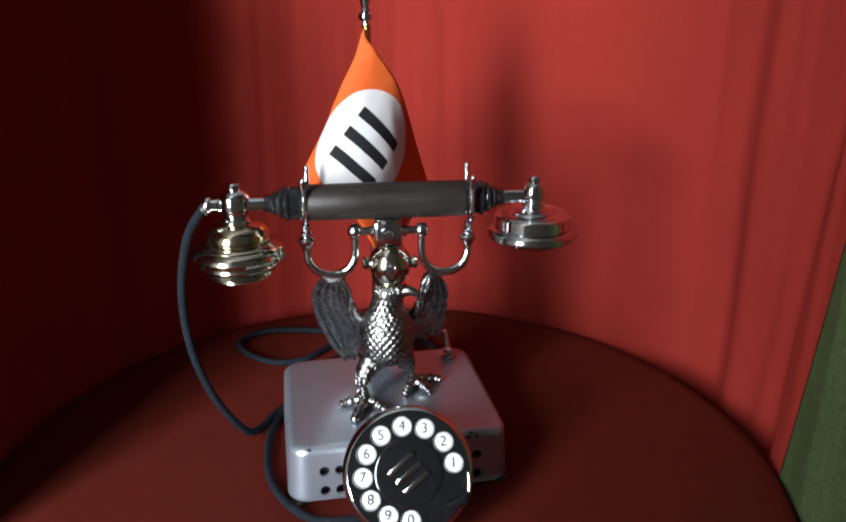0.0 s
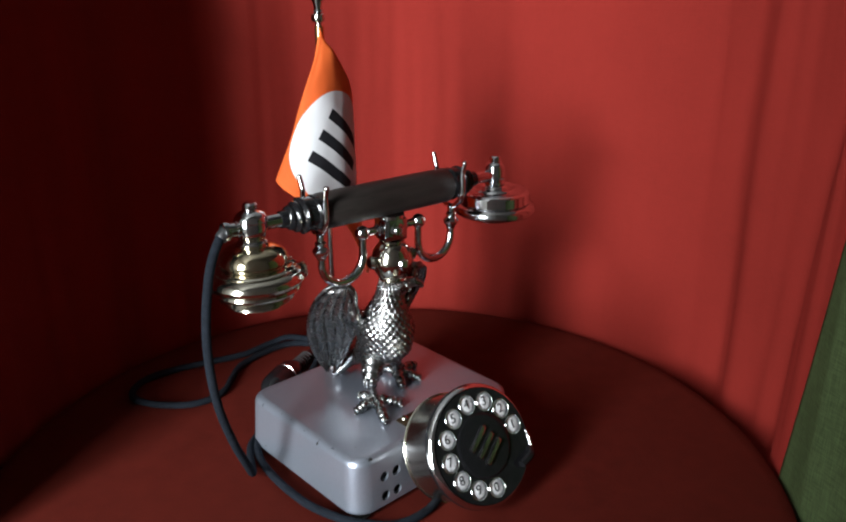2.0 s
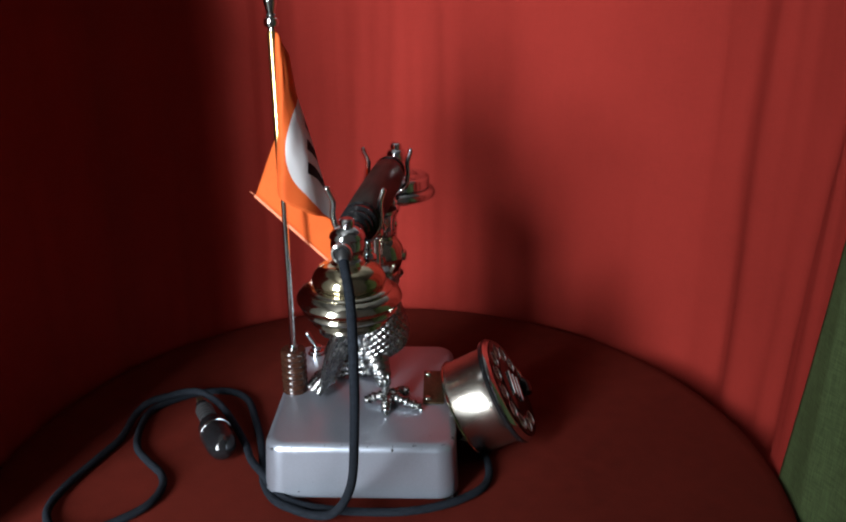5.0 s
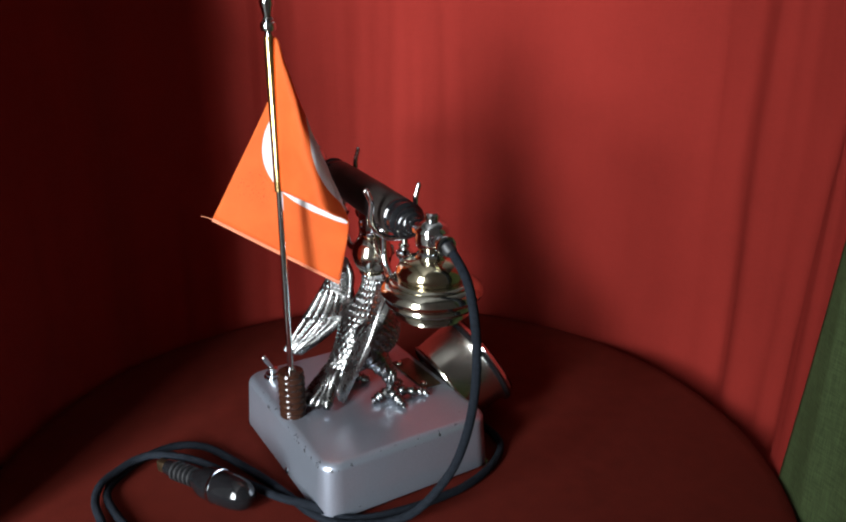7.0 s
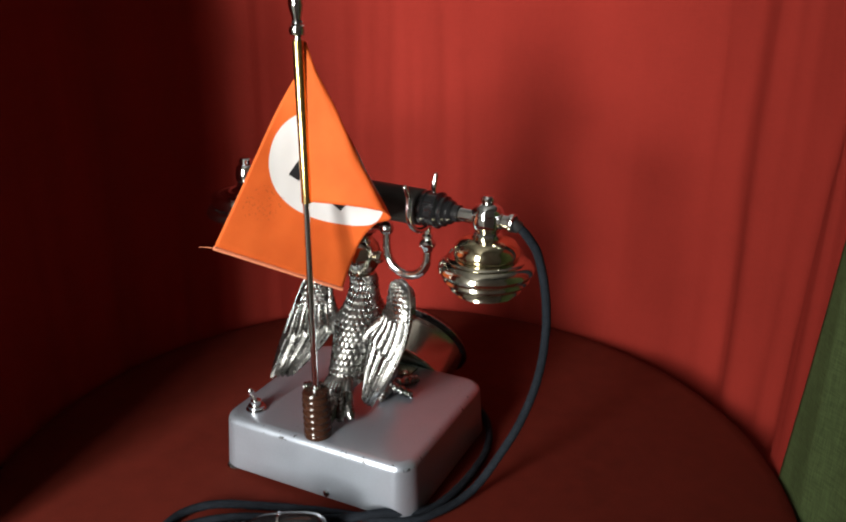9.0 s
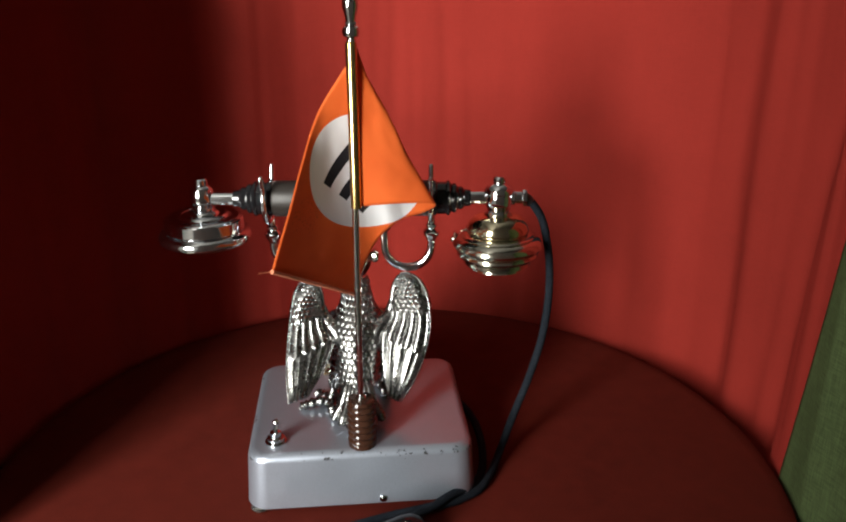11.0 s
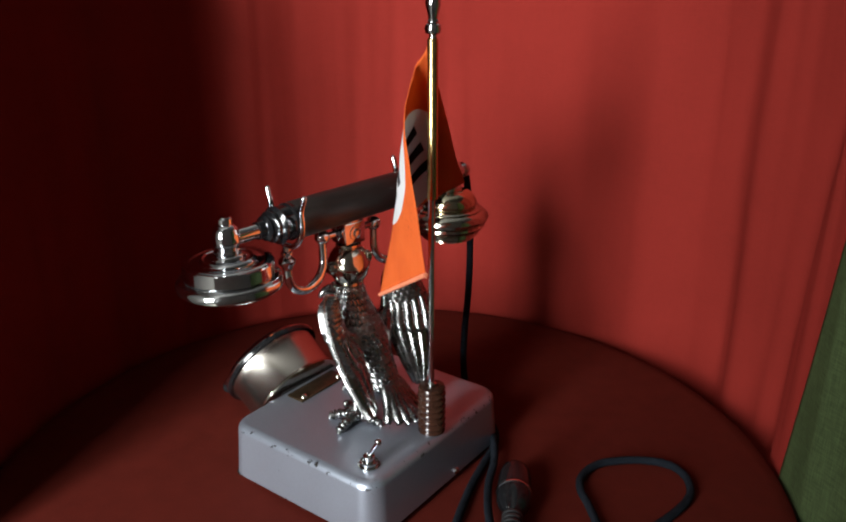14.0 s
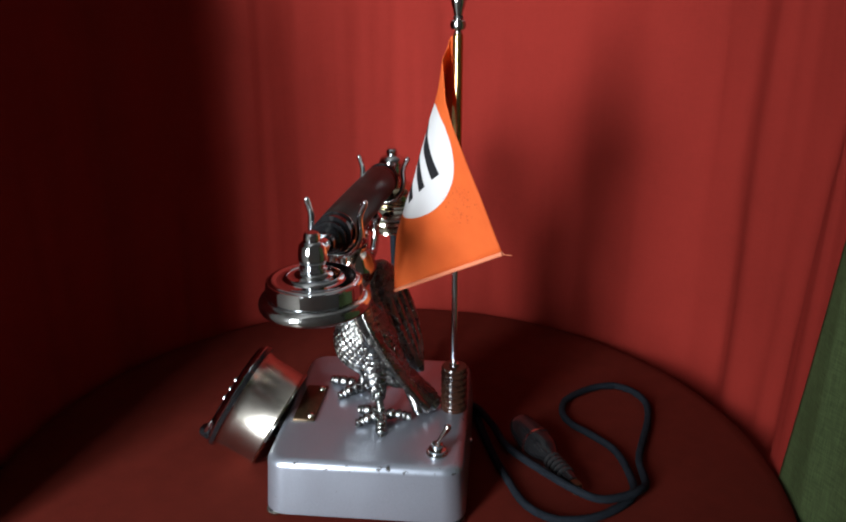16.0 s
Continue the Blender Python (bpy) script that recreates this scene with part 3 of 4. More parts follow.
def eagle(phone):
    bm = bmesh.new()
    ring, rows = 230, 210
    mid = smooth_line([(z, x, y) for z, x, y, rx, ry in EAGLE_BODY], 12)
    wide = smooth_line([(z, rx, ry) for z, x, y, rx, ry in EAGLE_BODY], 12)
    out = []
    for k in range(rows + 1):
        i = k / rows * (len(mid) - 1)
        j = min(int(i), len(mid) - 2)
        z, cx, cy = mid[j].lerp(mid[j + 1], i - j)
        _, rx, ry = wide[j].lerp(wide[j + 1], i - j)
        row = []
        for q in range(ring):
            a = 2 * math.pi * q / ring
            front = -math.sin(a)
            h = 1.3 * beaded(23 * q / ring, z / 3.8)
            if front > -0.15 and z < 70:  # the breast is cut in a lattice of flat lozenges
                u, v = 22.0 * q / ring, z / 5.6
                d1, d2 = (u + v) % 1.0, (u - v) % 1.0
                h = 0.95 * min(1.0, 4.2 * min(d1, 1 - d1, d2, 1 - d2)) ** 0.7 + 0.25 * noise.noise((q * 0.21, z * 0.5, 3.0))
            elif front > -0.2 and z < 84:
                h = 1.0 * scaled(17 * q / ring, z / 3.8)
            row.append((cx + (rx + h) * math.cos(a), cy + (ry + h) * math.sin(a), z))
        out.append(row)
    _, grid = sheet(out, bm, True)
    bm.faces.new(grid[0])
    bm.faces.new(grid[-1])
    # head, turned to one side, with a hooked beak
    head = place(12, -8, 84, 0, 0, -22)
    ball(8.0, head @ place(2.5, 0, 0.5), bm, 1.2, 0.95, 0.9, 20)
    for s in (-1, 1):
        ball(1.4, head @ place(8.6, s * 5.6, 2), bm, seg=10)
        ball(3.1, head @ place(7.6, s * 4.6, 3.9), bm, 1.3, 0.6, 0.5, 10)
    beak = tube([(8, 0, 1), (13, 0, 2.2), (17, 0, 1.6), (19.8, 0, -0.8), (20.0, 0, -3.0)], lambda t: 3.8 * (1 - t) ** 0.7 + 0.5, 12)
    beak.transform(head)
    joined(bm, beak)
    # wings, raised at the shoulder, beads above and long feathers below; one hangs close, one is spread
    hanging = ([(19, -4, 90), (15.5, -3.5, 83), (14, -1.5, 74), (12, 2, 64), (6.5, 8, 54), (7.5, 18.5, 35), (12.5, 26.5, 15.5)],
               [(24, -3.4, 92.5), (32, 2, 90.5), (38, 9.5, 80), (39.8, 16.5, 65), (37, 23, 48), (30, 28, 30), (20.5, 29.8, 13.6)])
    spread = ([(37.5, 3, 88), (34.5, 2, 81), (33, 3, 72), (30.5, 6, 62), (24, 12, 52), (28.5, 25, 39), (38.5, 41, 23)],
              [(42, 3.5, 90.5), (47.5, 7.5, 87), (51, 14, 75), (52.6, 24, 59), (53, 33, 46), (52, 42, 34), (50, 49.5, 23)])
    for side, (inner, outer) in ((-1, hanging), (1, spread)):
        ins, outs = smooth_line(inner, 24), smooth_line(outer, 24)
        n, m = len(ins) - 1, 60
        faces = []
        for face in (1, -1):
            rows_ = []
            for k in range(n + 1):
                row = []
                s = k / n
                along_ = (outs[min(k + 1, n)] - outs[max(k - 1, 0)]).normalized()
                across = (outs[k] - ins[k]).normalized()
                nor = across.cross(along_).normalized() * -1
                for j in range(m + 1):
                    w = j / m
                    p = ins[k].lerp(outs[k], w)
                    belly = 1.7 * math.sin(math.pi * w) ** 0.7 * (1 - 0.5 * s)
                    h = plumage(w, s) * min(1, 6 * w, 6 * (1 - w) + 0.15) * min(1, 14 * s + 0.1)
                    if face > 0:  # the hollow side: long grooves below a smooth raised shoulder
                        short = 0.5 + 0.06 * quill(w * 4.5 + 0.2, 0.8) - 0.16 * w
                        h = 1.5 * quill(w * 5 + 0.3 + 0.9 * s, 0.8) + 0.5 * quill(w * 15 + 2 * s, 2)
                        h = (h + (1.4 if s < short else 0.0)) * min(1, 5 * s)
                        h -= 3.4 * math.sin(math.pi * w) * min(1, 4 * s)
                    ends = 2.6 * max(0, s - 0.88) * 8 * math.sin(w * math.pi * 4.4 + 0.6) ** 2
                    q = p + nor * face * (0.8 + 2.2 * belly * (1 if face < 0 else 0.35) + h)
                    row.append((q.x * side, q.y, q.z + ends))
                rows_.append(row)
            faces.append(sheet(rows_, bm)[1])
        A, B = faces
        border = [(k, 0) for k in range(n + 1)] + [(n, j) for j in range(1, m + 1)] + [(k, m) for k in range(n - 1, -1, -1)] + [(0, j) for j in range(m - 1, 0, -1)]
        for (k, j), (k2, j2) in zip(border, border[1:] + border[:1]):
            bm.faces.new((A[k][j], A[k2][j2], B[k2][j2], B[k][j]))
        edge = [*inner[3::-1], *outer]
        lead = tube([Vector((p.x * side, p.y, p.z)) for p in smooth_line(edge, 5)], lambda t: 0.9 + 1.5 * math.exp(-((t - 0.2) / 0.2) ** 2) - 0.4 * t, 10, raw=True)
        joined(bm, lead)
        root = 10 + side * 9
        arm = tube([(root, 7, 46), (root + side * 4.5, 7, 54), (inner[3][0] * side, inner[3][1] - 1, inner[3][2]), (inner[2][0] * side, inner[2][1], inner[2][2])], lambda t: 8.6 - 6.2 * t, 16)
        for v in arm.verts:
            v.co += v.co.normalized() * 0.0006 * math.sin(v.co.z * 1500 + v.co.x * 900)
        joined(bm, arm)
    # legs: a feathered thigh, a bulging knee, a thin shank and ringed toes with claws
    for hip, knee, foot, toes in (((2, 0, 34), (-8.5, -9.0, 20), (-5.5, -10, 4), ((-23.5, -13), (-14, -36), (8.5, -23), (-9, 4))),
                                  ((18, 6, 34), (25, 10, 19), (29, 13.5, 4), ((21.5, -4.5), (40, -1), (49, 18), (23.5, 32)))):
        leg = tube([hip, Vector(hip).lerp(Vector(knee), 0.55), knee], lambda t: (10.5 - 5.6 * t) * (1 + 0.05 * math.sin(t * 24)), 18)
        for i in range(30):
            f, g = i / 30, i * 2.4
            c = Vector(hip).lerp(Vector(knee), f)
            rr = 9.0 - 5.0 * f
            ball(1.8, place(c.x + rr * math.cos(g), c.y + rr * math.sin(g), c.z - 1), leg, 0.9, 0.9, 2.2, 8)
        for i in range(7):  # the ruff of short feathers at the knee
            g = i * 2 * math.pi / 7
            ball(2.0, place(knee[0] + 3.4 * math.cos(g), knee[1] + 3.4 * math.sin(g), knee[2] - 2), leg, 0.9, 0.9, 2.0, 8)
        tube([knee, Vector(knee).lerp(Vector(foot), 0.5), foot], lambda t: 3.3 - 0.6 * math.sin(t * 3.1) + 0.25 * math.sin(t * 36), 12, leg)
        ball(4.2, place(foot[0], foot[1], 3.4), leg, 1, 1, 0.8, 12)
        for tx, ty in toes:
            dx, dy = tx - foot[0], ty - foot[1]
            tube([(foot[0], foot[1], 3.6), (foot[0] + dx * 0.35, foot[1] + dy * 0.35, 5.0), (foot[0] + dx * 0.7, foot[1] + dy * 0.7, 3.6),
                  (foot[0] + dx * 0.88, foot[1] + dy * 0.88, 2.8), (tx, ty, 0.5)],
                 lambda t: (3.7 - 1.1 * t) * (1 + 0.2 * math.sin(t * 34)) * (1 if t < 0.9 else 0.5), 12, leg)
        joined(bm, leg)
    # tail fan
    for i in range(7):
        f = (i - 3) / 3
        root, middle, end = (8.4 + 4.6 * f, 21, 29), (7.6 + 10 * f, 35.5 - 3 * f * f, 13.5), (6.8 + 16.5 * f, 48 - 10 * f * f, 3.4 + 1.2 * abs(f))
        tl = tube([root, Vector(root).lerp(Vector(middle), 0.5) + Vector((0, 0.8, 0.8)), middle, end], lambda t: (2.6 + 1.2 * math.sin(t * 2.4)) * (1 if t < 0.94 else 0.7), 14)
        for v in tl.verts:
            v.co.z += 0.0003 * math.sin(v.co.y * 2600)
        joined(bm, tl)
    bm.transform(place(0, 0, BOX_TOP))
    part("eagle_figure", bm, PEWTER, phone, "cast silver eagle, one wing hanging and one spread", sharp=60)


def cradle(phone):
    c = part("column_globe", lathe([(0, -15), (8, -14.6), (9.5, -13.4), (8.6, -12.6), (9.5, -11.5), (12.2, -7), (13.6, -2.2), (13.9, -1), (13.9, 1), (13.6, 2.2), (12.4, 6.5),
                                    (9.6, 10.4), (7.2, 12), (8.4, 12.8), (8.4, 14.2), (0, 14.2)], 40, place(12.9, -6.6, 145.3)), BELL, phone, "pale brass globe on the eagle's head")
    for s in (-1, 1):
        knob = lathe([(0, -3), (3.6, -3), (3.6, 0), (2.6, 0.8), (4.2, 2.0), (4.6, 3.8), (3.4, 5.6), (0, 6.3)], 20, place(12.9 + s * 12.2, -6.6, 146, 0, s * 90))
        part("side_knob", knob, BELL, c)
    part("front_knob", lathe([(0, -3), (3, -3), (3, 0.5), (4, 1.6), (3, 3), (0, 3.6)], 20, place(12.9, -19.0, 145.3, 90)), CHROME, c)
    cube = part("cross_block", block(17, 15, 15, place(12.3, -6.8, 167.5, 0, 0, -3), 1.6), CHROME, phone, "chrome cube block below the handset", sharp=30)
    for y in (-1, 1):
        part("rosette", lathe([(0, 0), (5, 0), (5, 0.8), (3.4, 1.2), (3.0, 0.8), (2, 2.0), (0, 2.4)], 20, place(12.3, -6.8 + y * 7.2, 167.5, -y * 90)), CHROME, cube)
    part("saddle_plate", lathe([(0, -1), (9, -1), (9, 1), (0, 1)], 24, place(12.3, -6.8, 176)), CHROME_WORN, cube)
    for s, ub, sb, tip in ((-1, (-9.3, -6.2, 167.8), (-40.3, -7.4, 162.5), -40.0), (1, (33.6, -7.6, 168.2), (64.2, -4.0, 161.5), 65.0)):
        arm = tube([(12.3, -6.8, 167.6), ub], 2.6, 14, raw=True)
        ball(4.9, place(*ub), arm, seg=20)
        mid = (ub[0] + sb[0]) / 2
        lathe([(0, 0), (3.6, 0), (4.2, 1), (3.6, 2), (0, 2)], 18, place(12.3 + s * 9.5, -6.8, 167.6, 0, s * 90), arm)
        # the hook: down from the ball, round below, and up to the stem
        r = abs(ub[0] - sb[0]) / 2
        zc = 138 + r
        hook = [Vector(ub), Vector((ub[0], ub[1], (ub[2] + zc) / 2))]
        for i in range(13):
            a = math.pi * i / 12
            hook.append(Vector((mid + (ub[0] - mid) * math.cos(a), ub[1] + (sb[1] - ub[1]) * i / 12, zc - r * math.sin(a))))
        hook += [Vector((sb[0], sb[1], (zc + sb[2]) / 2)), Vector(sb)]
        tube(hook, lambda t: 2.3 + 0.7 * math.sin(math.pi * t), 14, arm, raw=True)
        k = part("cradle_hook", arm, CHROME, phone, "curved chrome cradle arm")
        stem = lathe([(0, -6), (3, -5.5), (3.4, -3.5), (5.2, -1.2), (5.4, 0.6), (4, 2.4), (2.6, 3.4), (3.6, 4.4), (3.6, 5.8), (2.4, 6.8), (2.4, 10), (3.2, 11), (0, 11.6)], 24, place(*sb))
        part("stem", stem, CHROME, k)
        ya, z0 = sb[1] + 3.4, sb[2] + 10.5
        for ys, out in ((-1, -17.4), (1, 16.6)):
            prong = tube([(sb[0], sb[1], z0), (tip, ya * 0.4 + ys * 6.0 - 1, z0 + 1.2), (tip, ys * 12.4 - 1.4, z0 + 7), (tip, ys * 14.6 - 1.0, z0 + 15), (tip, ys * 14.3 - 1.0, z0 + 24),
                          (tip, out, 205 if s < 0 else 204)], lambda t: 1.9 - 0.2 * t, 12)
            ball(1.8, place(tip, out, 204.6), prong, seg=10)
            part("prong", prong, CHROME, k)


def telephone():
    phone = thing("telephone", "antique-style silver telephone with rotary dial and eagle column on the table", "telephone")
    base_box(phone)
    switch(phone)
    dial(phone)
    eagle(phone)
    cradle(phone)
    return phone


# ---- the handset, lying in the cradle ----
HA, HB = Vector((-84, -5.5, 187)), Vector((107.5, 0.3, 187))


def handset():
    h = thing("telephone_handset", "dark handset with nickel mouthpiece and earpiece resting in its cradle", "handset")
    d = (HB - HA).normalized()

    def on(x):
        return HA + d * (x - HA.x) / d.x

    ax = along(on(-60), on(80))
    L = lambda x: (x + 60) / d.x
    part("handle", lathe([(0, L(-40)), (10.9, L(-40)), (11.5, L(-39)), (11.7, L(0)), (11.7, L(40)), (11.5, L(60)), (10.9, L(61.5)), (0, L(61.5))], 48, ax), EBONY, h,
         "dark brown tubular handle")
    for e, s in ((-40, -1), (61.5, 1)):
        prof = [(0, 0.2), (11.0, 0.2), (11.4, 3), (10.4, 4), (10.4, 9.5), (11.2, 10.2), (11.4, 11.6), (10.2, 12.6), (9.0, 13.4), (9.6, 14.6), (9.4, 16), (8.0, 16.8), (7.2, 18),
                (7.6, 19.2), (7.0, 20.6), (5.6, 21.6), (5.2, 25.5), (0, 25.5)]
        part("collar", lathe(prof, 40, along(on(e), on(e + s * 10))), BAKELITE, h, "ringed black collar")
        lo, hi = (e + s * 25.3), (HA.x if s < 0 else HB.x)
        part("rod", tube([on(lo - s * 2), on(hi)], 4.3, 20, raw=True), CHROME, h, "chrome rod")
    # mouthpiece side, with the bell
    a = place(HA.x, HA.y, 0)
    joint = part("joint", lathe([(0, 201.5), (3.0, 201.3), (4.2, 200.2), (4.3, 198), (3.6, 197), (5.4, 196.2), (8.2, 194.6), (9.6, 192.4), (9.9, 190.8), (9.0, 190.0), (9.5, 187), (9.0, 182.5),
                                 (7.6, 180.2), (7.4, 179), (8.6, 178.2), (8.6, 176.4), (7.6, 175.6), (7.4, 174), (0, 174)], 40, a), CHROME, h, "chrome joint with a round knob")
    dome = [(0, 177), (9.0, 177), (9.6, 175.8), (13.0, 175.0), (16.6, 173.2), (19.2, 170.4), (20.4, 167.4), (20.2, 165.0), (19.2, 163.6), (0, 163.6)]
    part("mouthpiece_dome", lathe(dome, 64, a), GOLD, h, "polished yellow brass dome over the mouthpiece")
    bell = [(0, 163.5), (19.4, 163.4), (20.8, 163.0), (23.2, 162.6), (24.0, 161.8), (23.4, 161.2), (26.6, 160.0), (28.8, 157.8), (29.4, 155.6), (28.4, 153.6), (26.2, 152.8), (24.8, 152.0), (26.2, 151.2), (26.8, 149.6),
            (25.6, 148.0), (23.0, 147.2), (21.4, 146.4), (22.4, 145.4), (22.4, 143.4), (20.4, 142.0), (19.0, 141.4), (19.4, 140.4), (16.4, 139.4), (13, 140.5), (0, 140.5)]
    b = part("mouthpiece_bell", lathe(bell, 64, a), BELL, h, "pale brass mouthpiece with stepped rings")
    orn = bmesh.new()
    for i in range(9):
        t = 2 * math.pi * i / 9
        ball(1.9, place(HA.x + 28, HA.y - 7 + 3.4 * math.cos(t), 156.0 + 3.4 * math.sin(t)), orn, 0.8, 1, 1, 8)
    ball(2.4, place(HA.x + 28.8, HA.y - 7, 156.0), orn, 0.9, 1, 1, 10)
    for i in range(4):
        ball(2.6, place(HA.x + 14.5 + 3.0 * i, HA.y - 5.5 - 0.4 * i, 168 - 3.0 * i), orn, 1.3, 0.9, 0.7, 10)
    part("ornament", orn, BELL, b, "cast flower ornament")
    conn = lathe([(0, -2), (5.0, -2), (5.0, 6), (4.2, 6.6), (4.2, 10.5), (5.6, 11), (5.9, 12.4), (5.6, 13.6), (4.4, 13.8), (4.0, 12), (0, 12)], 28, along(on(HA.x - 4), on(HA.x - 20)))
    part("cord_socket", conn, CHROME, h, "flanged chrome cord socket")
    # earpiece side, a facetted cup
    c = place(HB.x, HB.y, 0)
    wide = c @ Matrix.Diagonal((1.06, 1.06, 1, 1))
    part("joint", lathe([(0, 200.6), (3.2, 200.5), (4.2, 199.6), (4.3, 196.8), (3.6, 196.2), (5.2, 195.4), (7.0, 193.6), (7.6, 190), (7.7, 186), (6.8, 183.6), (6.0, 182.6), (7.4, 181.8),
                         (7.4, 180.2), (6.6, 179.6), (7.6, 178.6), (0, 178)], 40, c), CHROME, h, "chrome joint with a round knob")
    cup = part("earpiece_cup", lathe([(0, 179.8), (7.4, 179.6), (8.6, 178.8), (9.6, 177.4), (12.5, 177.0), (13.2, 177.4), (14.2, 177.0), (15.0, 176.0), (19.0, 175.2), (20.2, 175.8), (22.0, 175.6), (22.8, 174.8), (22.8, 173)], 40, wide), CHROME, h, "chrome earpiece cup")
    part("facet_ring", lathe([(20, 175.4), (23.4, 175.0), (24.0, 174.2), (24.2, 167.6), (23.6, 166.8), (20, 166.6)], 22, wide), CHROME, cup, sharp=20)
    part("lip", lathe([(0, 167.2), (20.5, 167.0), (25.0, 166.4), (27.4, 164.9), (28.3, 162.6), (27.8, 160.4), (25.4, 158.6), (21, 157.4), (18.4, 157.0), (18, 155.8), (12, 155.2), (11, 157), (0, 157)], 64, wide), CHROME_WORN, cup,
         "rounded nickel lip")
    return h


# ---- the flag on its rod ----
FX, FY = 2.6, 57.2


def desk_flag():
    f = thing("desk_flag", "small orange flag on a chrome rod in a brown ribbed holder", "flag")
    rib = [(0, BOX_TOP), (8.9, BOX_TOP), (9.1, 43)]
    for i in range(6):
        z = 44.5 + i * 4.6
        rib += [(8.5, z), (9.0, z + 0.5), (9.2, z + 1.4), (9.0, z + 2.3), (8.5, z + 2.9), (8.1, z + 3.4), (8.1, z + 4.2)]
    rib += [(8.9, 73), (8.2, 74.6), (4, 75), (0, 75)]
    hold = part("holder", lathe(rib, 40, place(FX, FY + 0.6, 0)), BROWN, f, "brown ribbed insulator holder")
    part("ferrule", lathe([(0, 74.6), (3.2, 74.6), (3.2, 76.5), (2.4, 77.4), (0, 77.4)], 20, place(FX, FY + 0.4, 0)), CHROME, hold)
    part("rod", tube([(FX + 0.3, FY + 0.4, 75), (FX - 0.3, FY, 200)], 2.0, 16, raw=True), CHROME, f, "thin chrome rod")
    part("sleeve", lathe([(2.0, 199), (3.1, 199), (3.1, 290), (2.4, 291), (0, 291)], 24, place(FX - 0.9, FY, 0)), BRASS, f, "polished brass sleeve")
    part("finial", lathe([(0, 290.5), (2.4, 290.8), (2.2, 292.4), (4.2, 293.6), (4.9, 295.8), (4.2, 298), (2.6, 299), (3.4, 299.8), (2.6, 301), (3.2, 304), (4.4, 308.5), (4.2, 311), (3.0, 314.5),
                         (2.2, 318), (1.4, 322), (0, 325)], 28, place(FX - 1.2, FY, 0)), CHROME, f, "turned chrome finial")
    # the cloth: hoist on the sleeve, folded once, draped forwards and round to the free edge
    tops = FLAG_TOPS
    bots = FLAG_BOTS
    ts, bs = smooth_line(tops, 12), smooth_line(bots, 12)
    bm = bmesh.new()
    n, m = len(ts) - 1, 44
    uv = bm.loops.layers.uv.new("print")
    grid = []
    mids = [a.lerp(b, 0.5) for a, b in zip(ts, bs)]
    reach = [0.0]
    for a, b in zip(mids, mids[1:]):
        reach.append(reach[-1] + (b - a).length)
    for i in range(n + 1):
        u = i / n
        tall = (bs[i] - ts[i]).length
        col = []
        for k in range(m + 1):
            v = k / m
            p = ts[i].lerp(bs[i], v)
            d1 = ts[min(i + 1, n)].lerp(bs[min(i + 1, n)], v) - ts[max(i - 1, 0)].lerp(bs[max(i - 1, 0)], v)
            nor = d1.cross(bs[i] - ts[i]).normalized()
            free = min(1, u * 5)
            wave = 1.6 * noise.noise((u * 5.0, v * 2.4, 4.0)) + 0.5 * noise.noise((u * 14, v * 8, 1.0))
            bulge = FLAG_BULGE * math.sin(math.pi * v) * math.sin(math.pi * max(0, (u - 0.34) / 0.66)) ** 1
            p = p + nor * (wave * free + bulge)
            du, dv = reach[i] - FLAG_UC, v * tall - FLAG_VC
            col.append((bm.verts.new(p * MM), (1.14 * du + 0.194 * dv, 0.194 * du + 0.914 * dv)))
        grid.append(col)
    for i in range(n):
        for k in range(m):
            q = (grid[i][k], grid[i + 1][k], grid[i + 1][k + 1], grid[i][k + 1])
            face = bm.faces.new([a for a, _ in q])
            for lp, (_, w) in zip(face.loops, q):
                lp[uv].uv = w
    cloth = part("cloth", bm, FLAG, f, "orange cotton cloth with a printed white disc and dark bars", sharp=180)
    mod = cloth.modifiers.new("thickness", "SOLIDIFY")
    mod.thickness, mod.offset = 0.0004, 0
    # stitched hem along the free edge
    hem = [ts[n].lerp(bs[n], k / 20) for k in range(21)]
    part("hem", tube(hem, 1.3, 8, raw=True), FLAG_HEM, f, "pale stitched hem")
    thread = tube([ts[n], ts[n] + Vector((3, 2.5, 0.5)), ts[n] + Vector((5.5, 6, 1.4))], 0.22, 6)
    part("loose_thread", thread, FLAG_HEM, f)
    return f


FLAG_HEM = surface("orange_hem", (0.66, 0.20, 0.10), 0.8, 0, 1500, 60, 0.2, 0.05, 0.4, 0.0003)
FLAG_TOPS = [(FX, FY, 291), (0, 53, 289), (1, 50, 283), (8.5, 50, 273), (20, 54, 255), (30, 65, 228), (45, 92, 173)]
FLAG_BOTS = [(FX, FY, 199.5), (-24, 52, 200), (-43, 43, 197), (-36, 28, 187), (-21, 21, 180), (-4, 17, 162), (9.5, 18.8, 129)]
FLAG_BULGE, FLAG_UC, FLAG_VC = -3.0, 63.9, 49.3  # the cloth's bulge, and where the print's middle lies on it


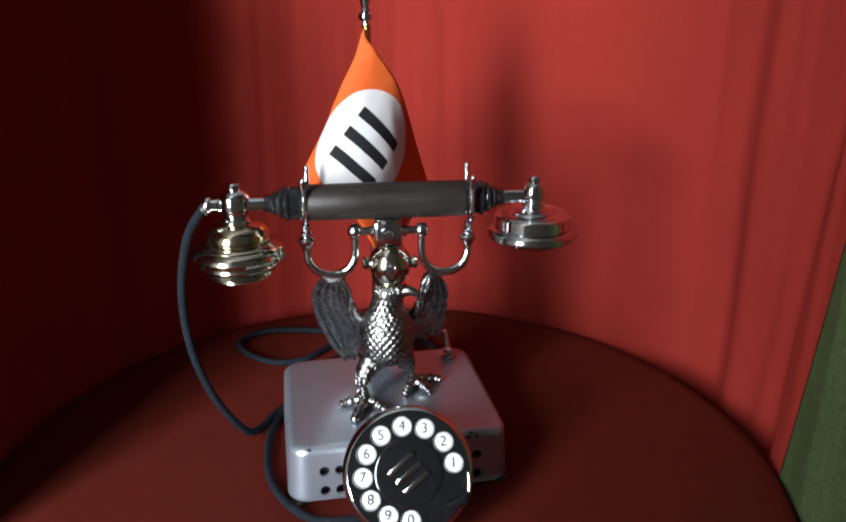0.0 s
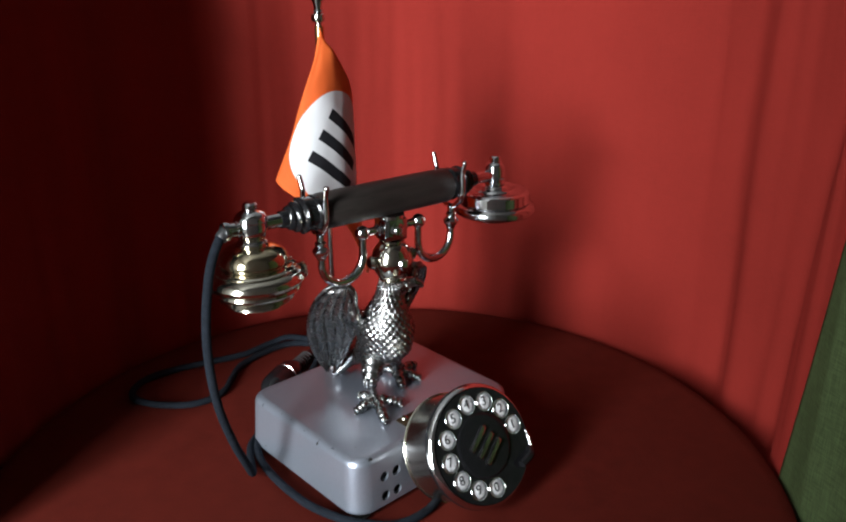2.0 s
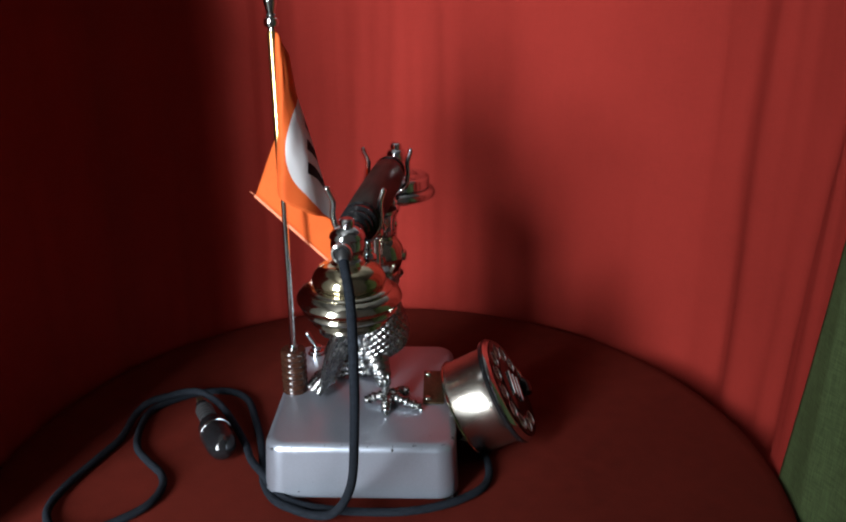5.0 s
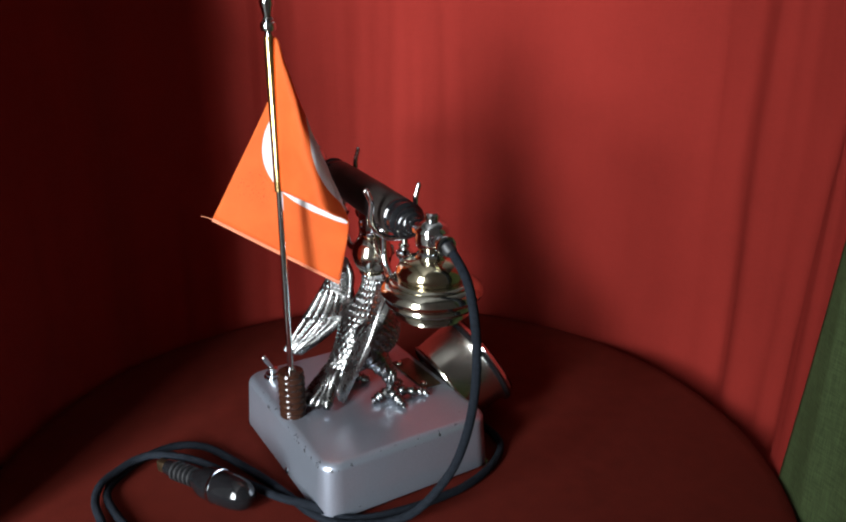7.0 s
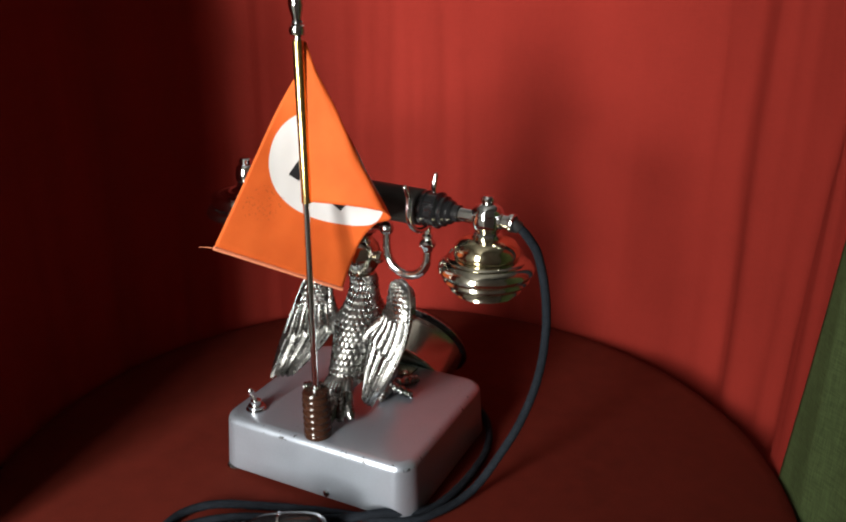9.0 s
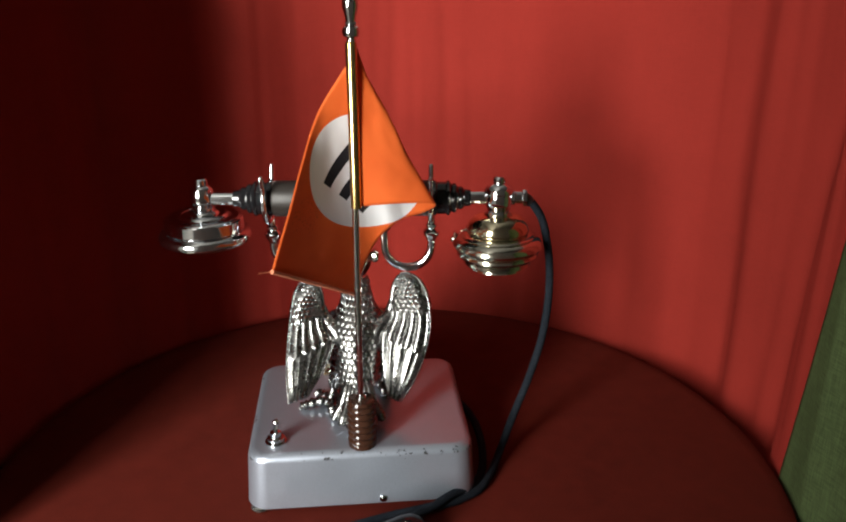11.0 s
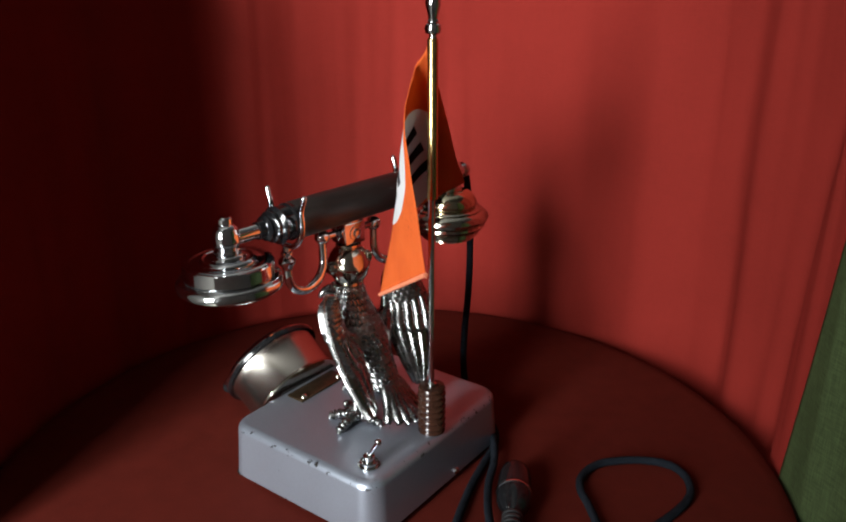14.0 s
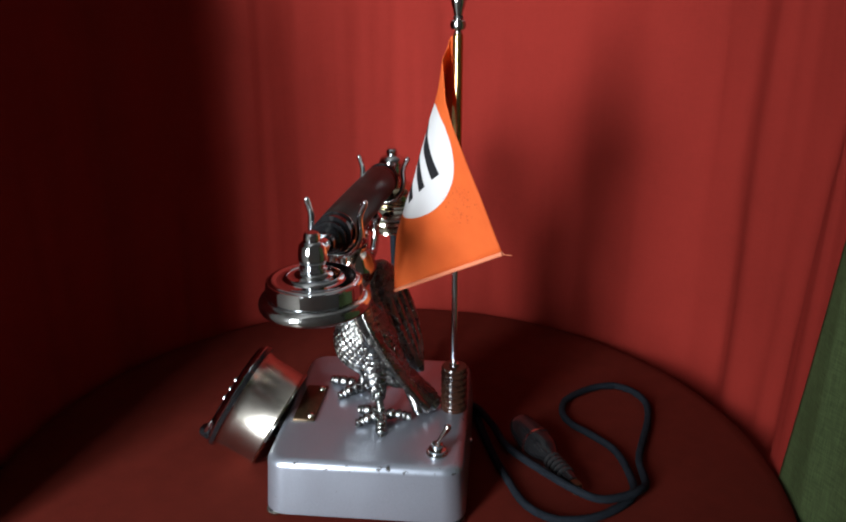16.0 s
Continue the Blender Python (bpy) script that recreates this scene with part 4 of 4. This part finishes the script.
# ---- cords ----
def cords():
    h = thing("handset_cord", "dark grey braided cord hanging from the handset to the table", "cord")
    part("cable", tube([(-97, -5.9, 187.5), (-101, -6.4, 186.5), (-107, -9, 181), (-114.5, -13, 167), (-120, -15, 140), (-121, -15, 112), (-117.5, -13, 82), (-109, -9, 52), (-99, -1, 28), (-91, 10, 11),
                        (-85, 24, 4.5), (-80, 38, 3.6), (-72, 53, 3.4), (-56, 65, 3.4), (-37, 72, 3.4), (-10, 82.5, 3.4), (21, 97.5, 3.4), (46, 112, 3.4), (57, 130, 3.4), (54, 150, 3.4), (42, 167, 3.4),
                        (22, 181, 3.4), (-4, 178, 3.4), (-28, 168.5, 3.4), (-44, 152, 3.4), (-56, 137.5, 3.4), (-70, 130.5, 3.4), (-89, 132, 3.4), (-107, 145, 3.4), (-117, 158, 3.4), (-120.5, 169, 3.4)],
                       2.7, 14, steps=7), CORD, h)
    part("ferrule", lathe([(2.8, 0), (3.8, 0.4), (3.8, 5.5), (3.3, 6.2), (2.8, 6.2)], 20, along((-99.5, -6.1, 187.2), (-106, -8.4, 182.4))), DULL_BLACK, h, "black rubber ferrule")
    p = thing("line_cord", "dark grey braided cord looped on the table with a black plug", "cord")
    part("cable", tube([(12, -60, 8), (8, -70, 4), (-12, -82, 3.4), (-38, -82, 3.4), (-58, -64, 3.4), (-71, -38, 3.4), (-76, -11, 3.4), (-77, 16, 3.4), (-74, 38, 3.4), (-67, 52, 5.5), (-54, 66, 9.2), (-37, 80, 7), (-13, 94, 5.5), (19, 121, 11), (37, 144, 12), (41, 159, 10.5),
                        (34, 173, 9.2), (24, 184, 8.6), (10, 189, 5), (-18, 186, 3.4), (-43, 189.5, 3.4), (-73, 194.5, 3.4), (-98, 194, 3.4), (-114, 184.5, 3.4), (-120.5, 172, 3.4), (-119.3, 161, 3.4)],
                       2.7, 14, steps=7), CORD, p)
    plug_at = along((46.0, 155.5, 7.6), (-29.0, 104.0, 11.6)) @ Matrix.Diagonal((0.92, 0.92, 1.13, 1))
    body = part("plug", lathe([(0, 22), (5.0, 22), (5.8, 26), (6.4, 46), (9.5, 51), (11.6, 56), (12.2, 68), (11.6, 78), (10.2, 84), (7, 88), (3, 89.5), (0, 90)], 36, plug_at), BAKELITE, p, "glossy black plug")
    for i in range(5):
        part("rib", lathe([(5.6, 0), (7.2, 0.3), (7.2, 1.7), (5.6, 2)], 24, plug_at @ place(0, 0, 29 + i * 3.6)), DULL_BLACK, body)
    part("band", lathe([(11.4, 0), (12.7, 0.3), (12.7, 1.4), (11.4, 1.8)], 36, plug_at @ place(0, 0, 63)), CHROME_WORN, body)
    part("clip", block(6, 9, 7, plug_at @ place(0, 0, 18.5), 1.2), BRONZE, body, "dull metal end clip", sharp=30)
    return h, p


PHONE = telephone()
HANDSET = handset()
DESK_FLAG = desk_flag()
CORDS = cords()


def motions():
    """Everything on the table turns about one upright axis, a little under 16 degrees a second."""
    turn = [(0, 0), (0.5, 8.13), (1, 16.25), (1.5, 24.31), (2, 32.13), (2.5, 39.72), (3, 47.2), (3.5, 54.61), (4, 62.06), (4.6, 71.6), (5.3, 82.9), (6, 94.4), (6.5, 102.58), (7, 110.57), (7.5, 118.43),
            (8, 126.35), (8.5, 134.62), (9, 142.88), (9.6, 152.6), (10.3, 163.6), (11, 174.6), (11.5, 182.59), (12, 190.72), (12.5, 198.87), (13, 206.85), (13.5, 214.76), (14, 222.72),
            (14.5, 230.55), (15, 238.03), (15.5, 245.78), (16, 253.81)]
    rows = [(t, pose(0, 0, 0, 0, 0, a)) for t, a in turn]
    for mover in (PHONE, HANDSET, DESK_FLAG, *CORDS):
        walk(mover, rows)


motions()
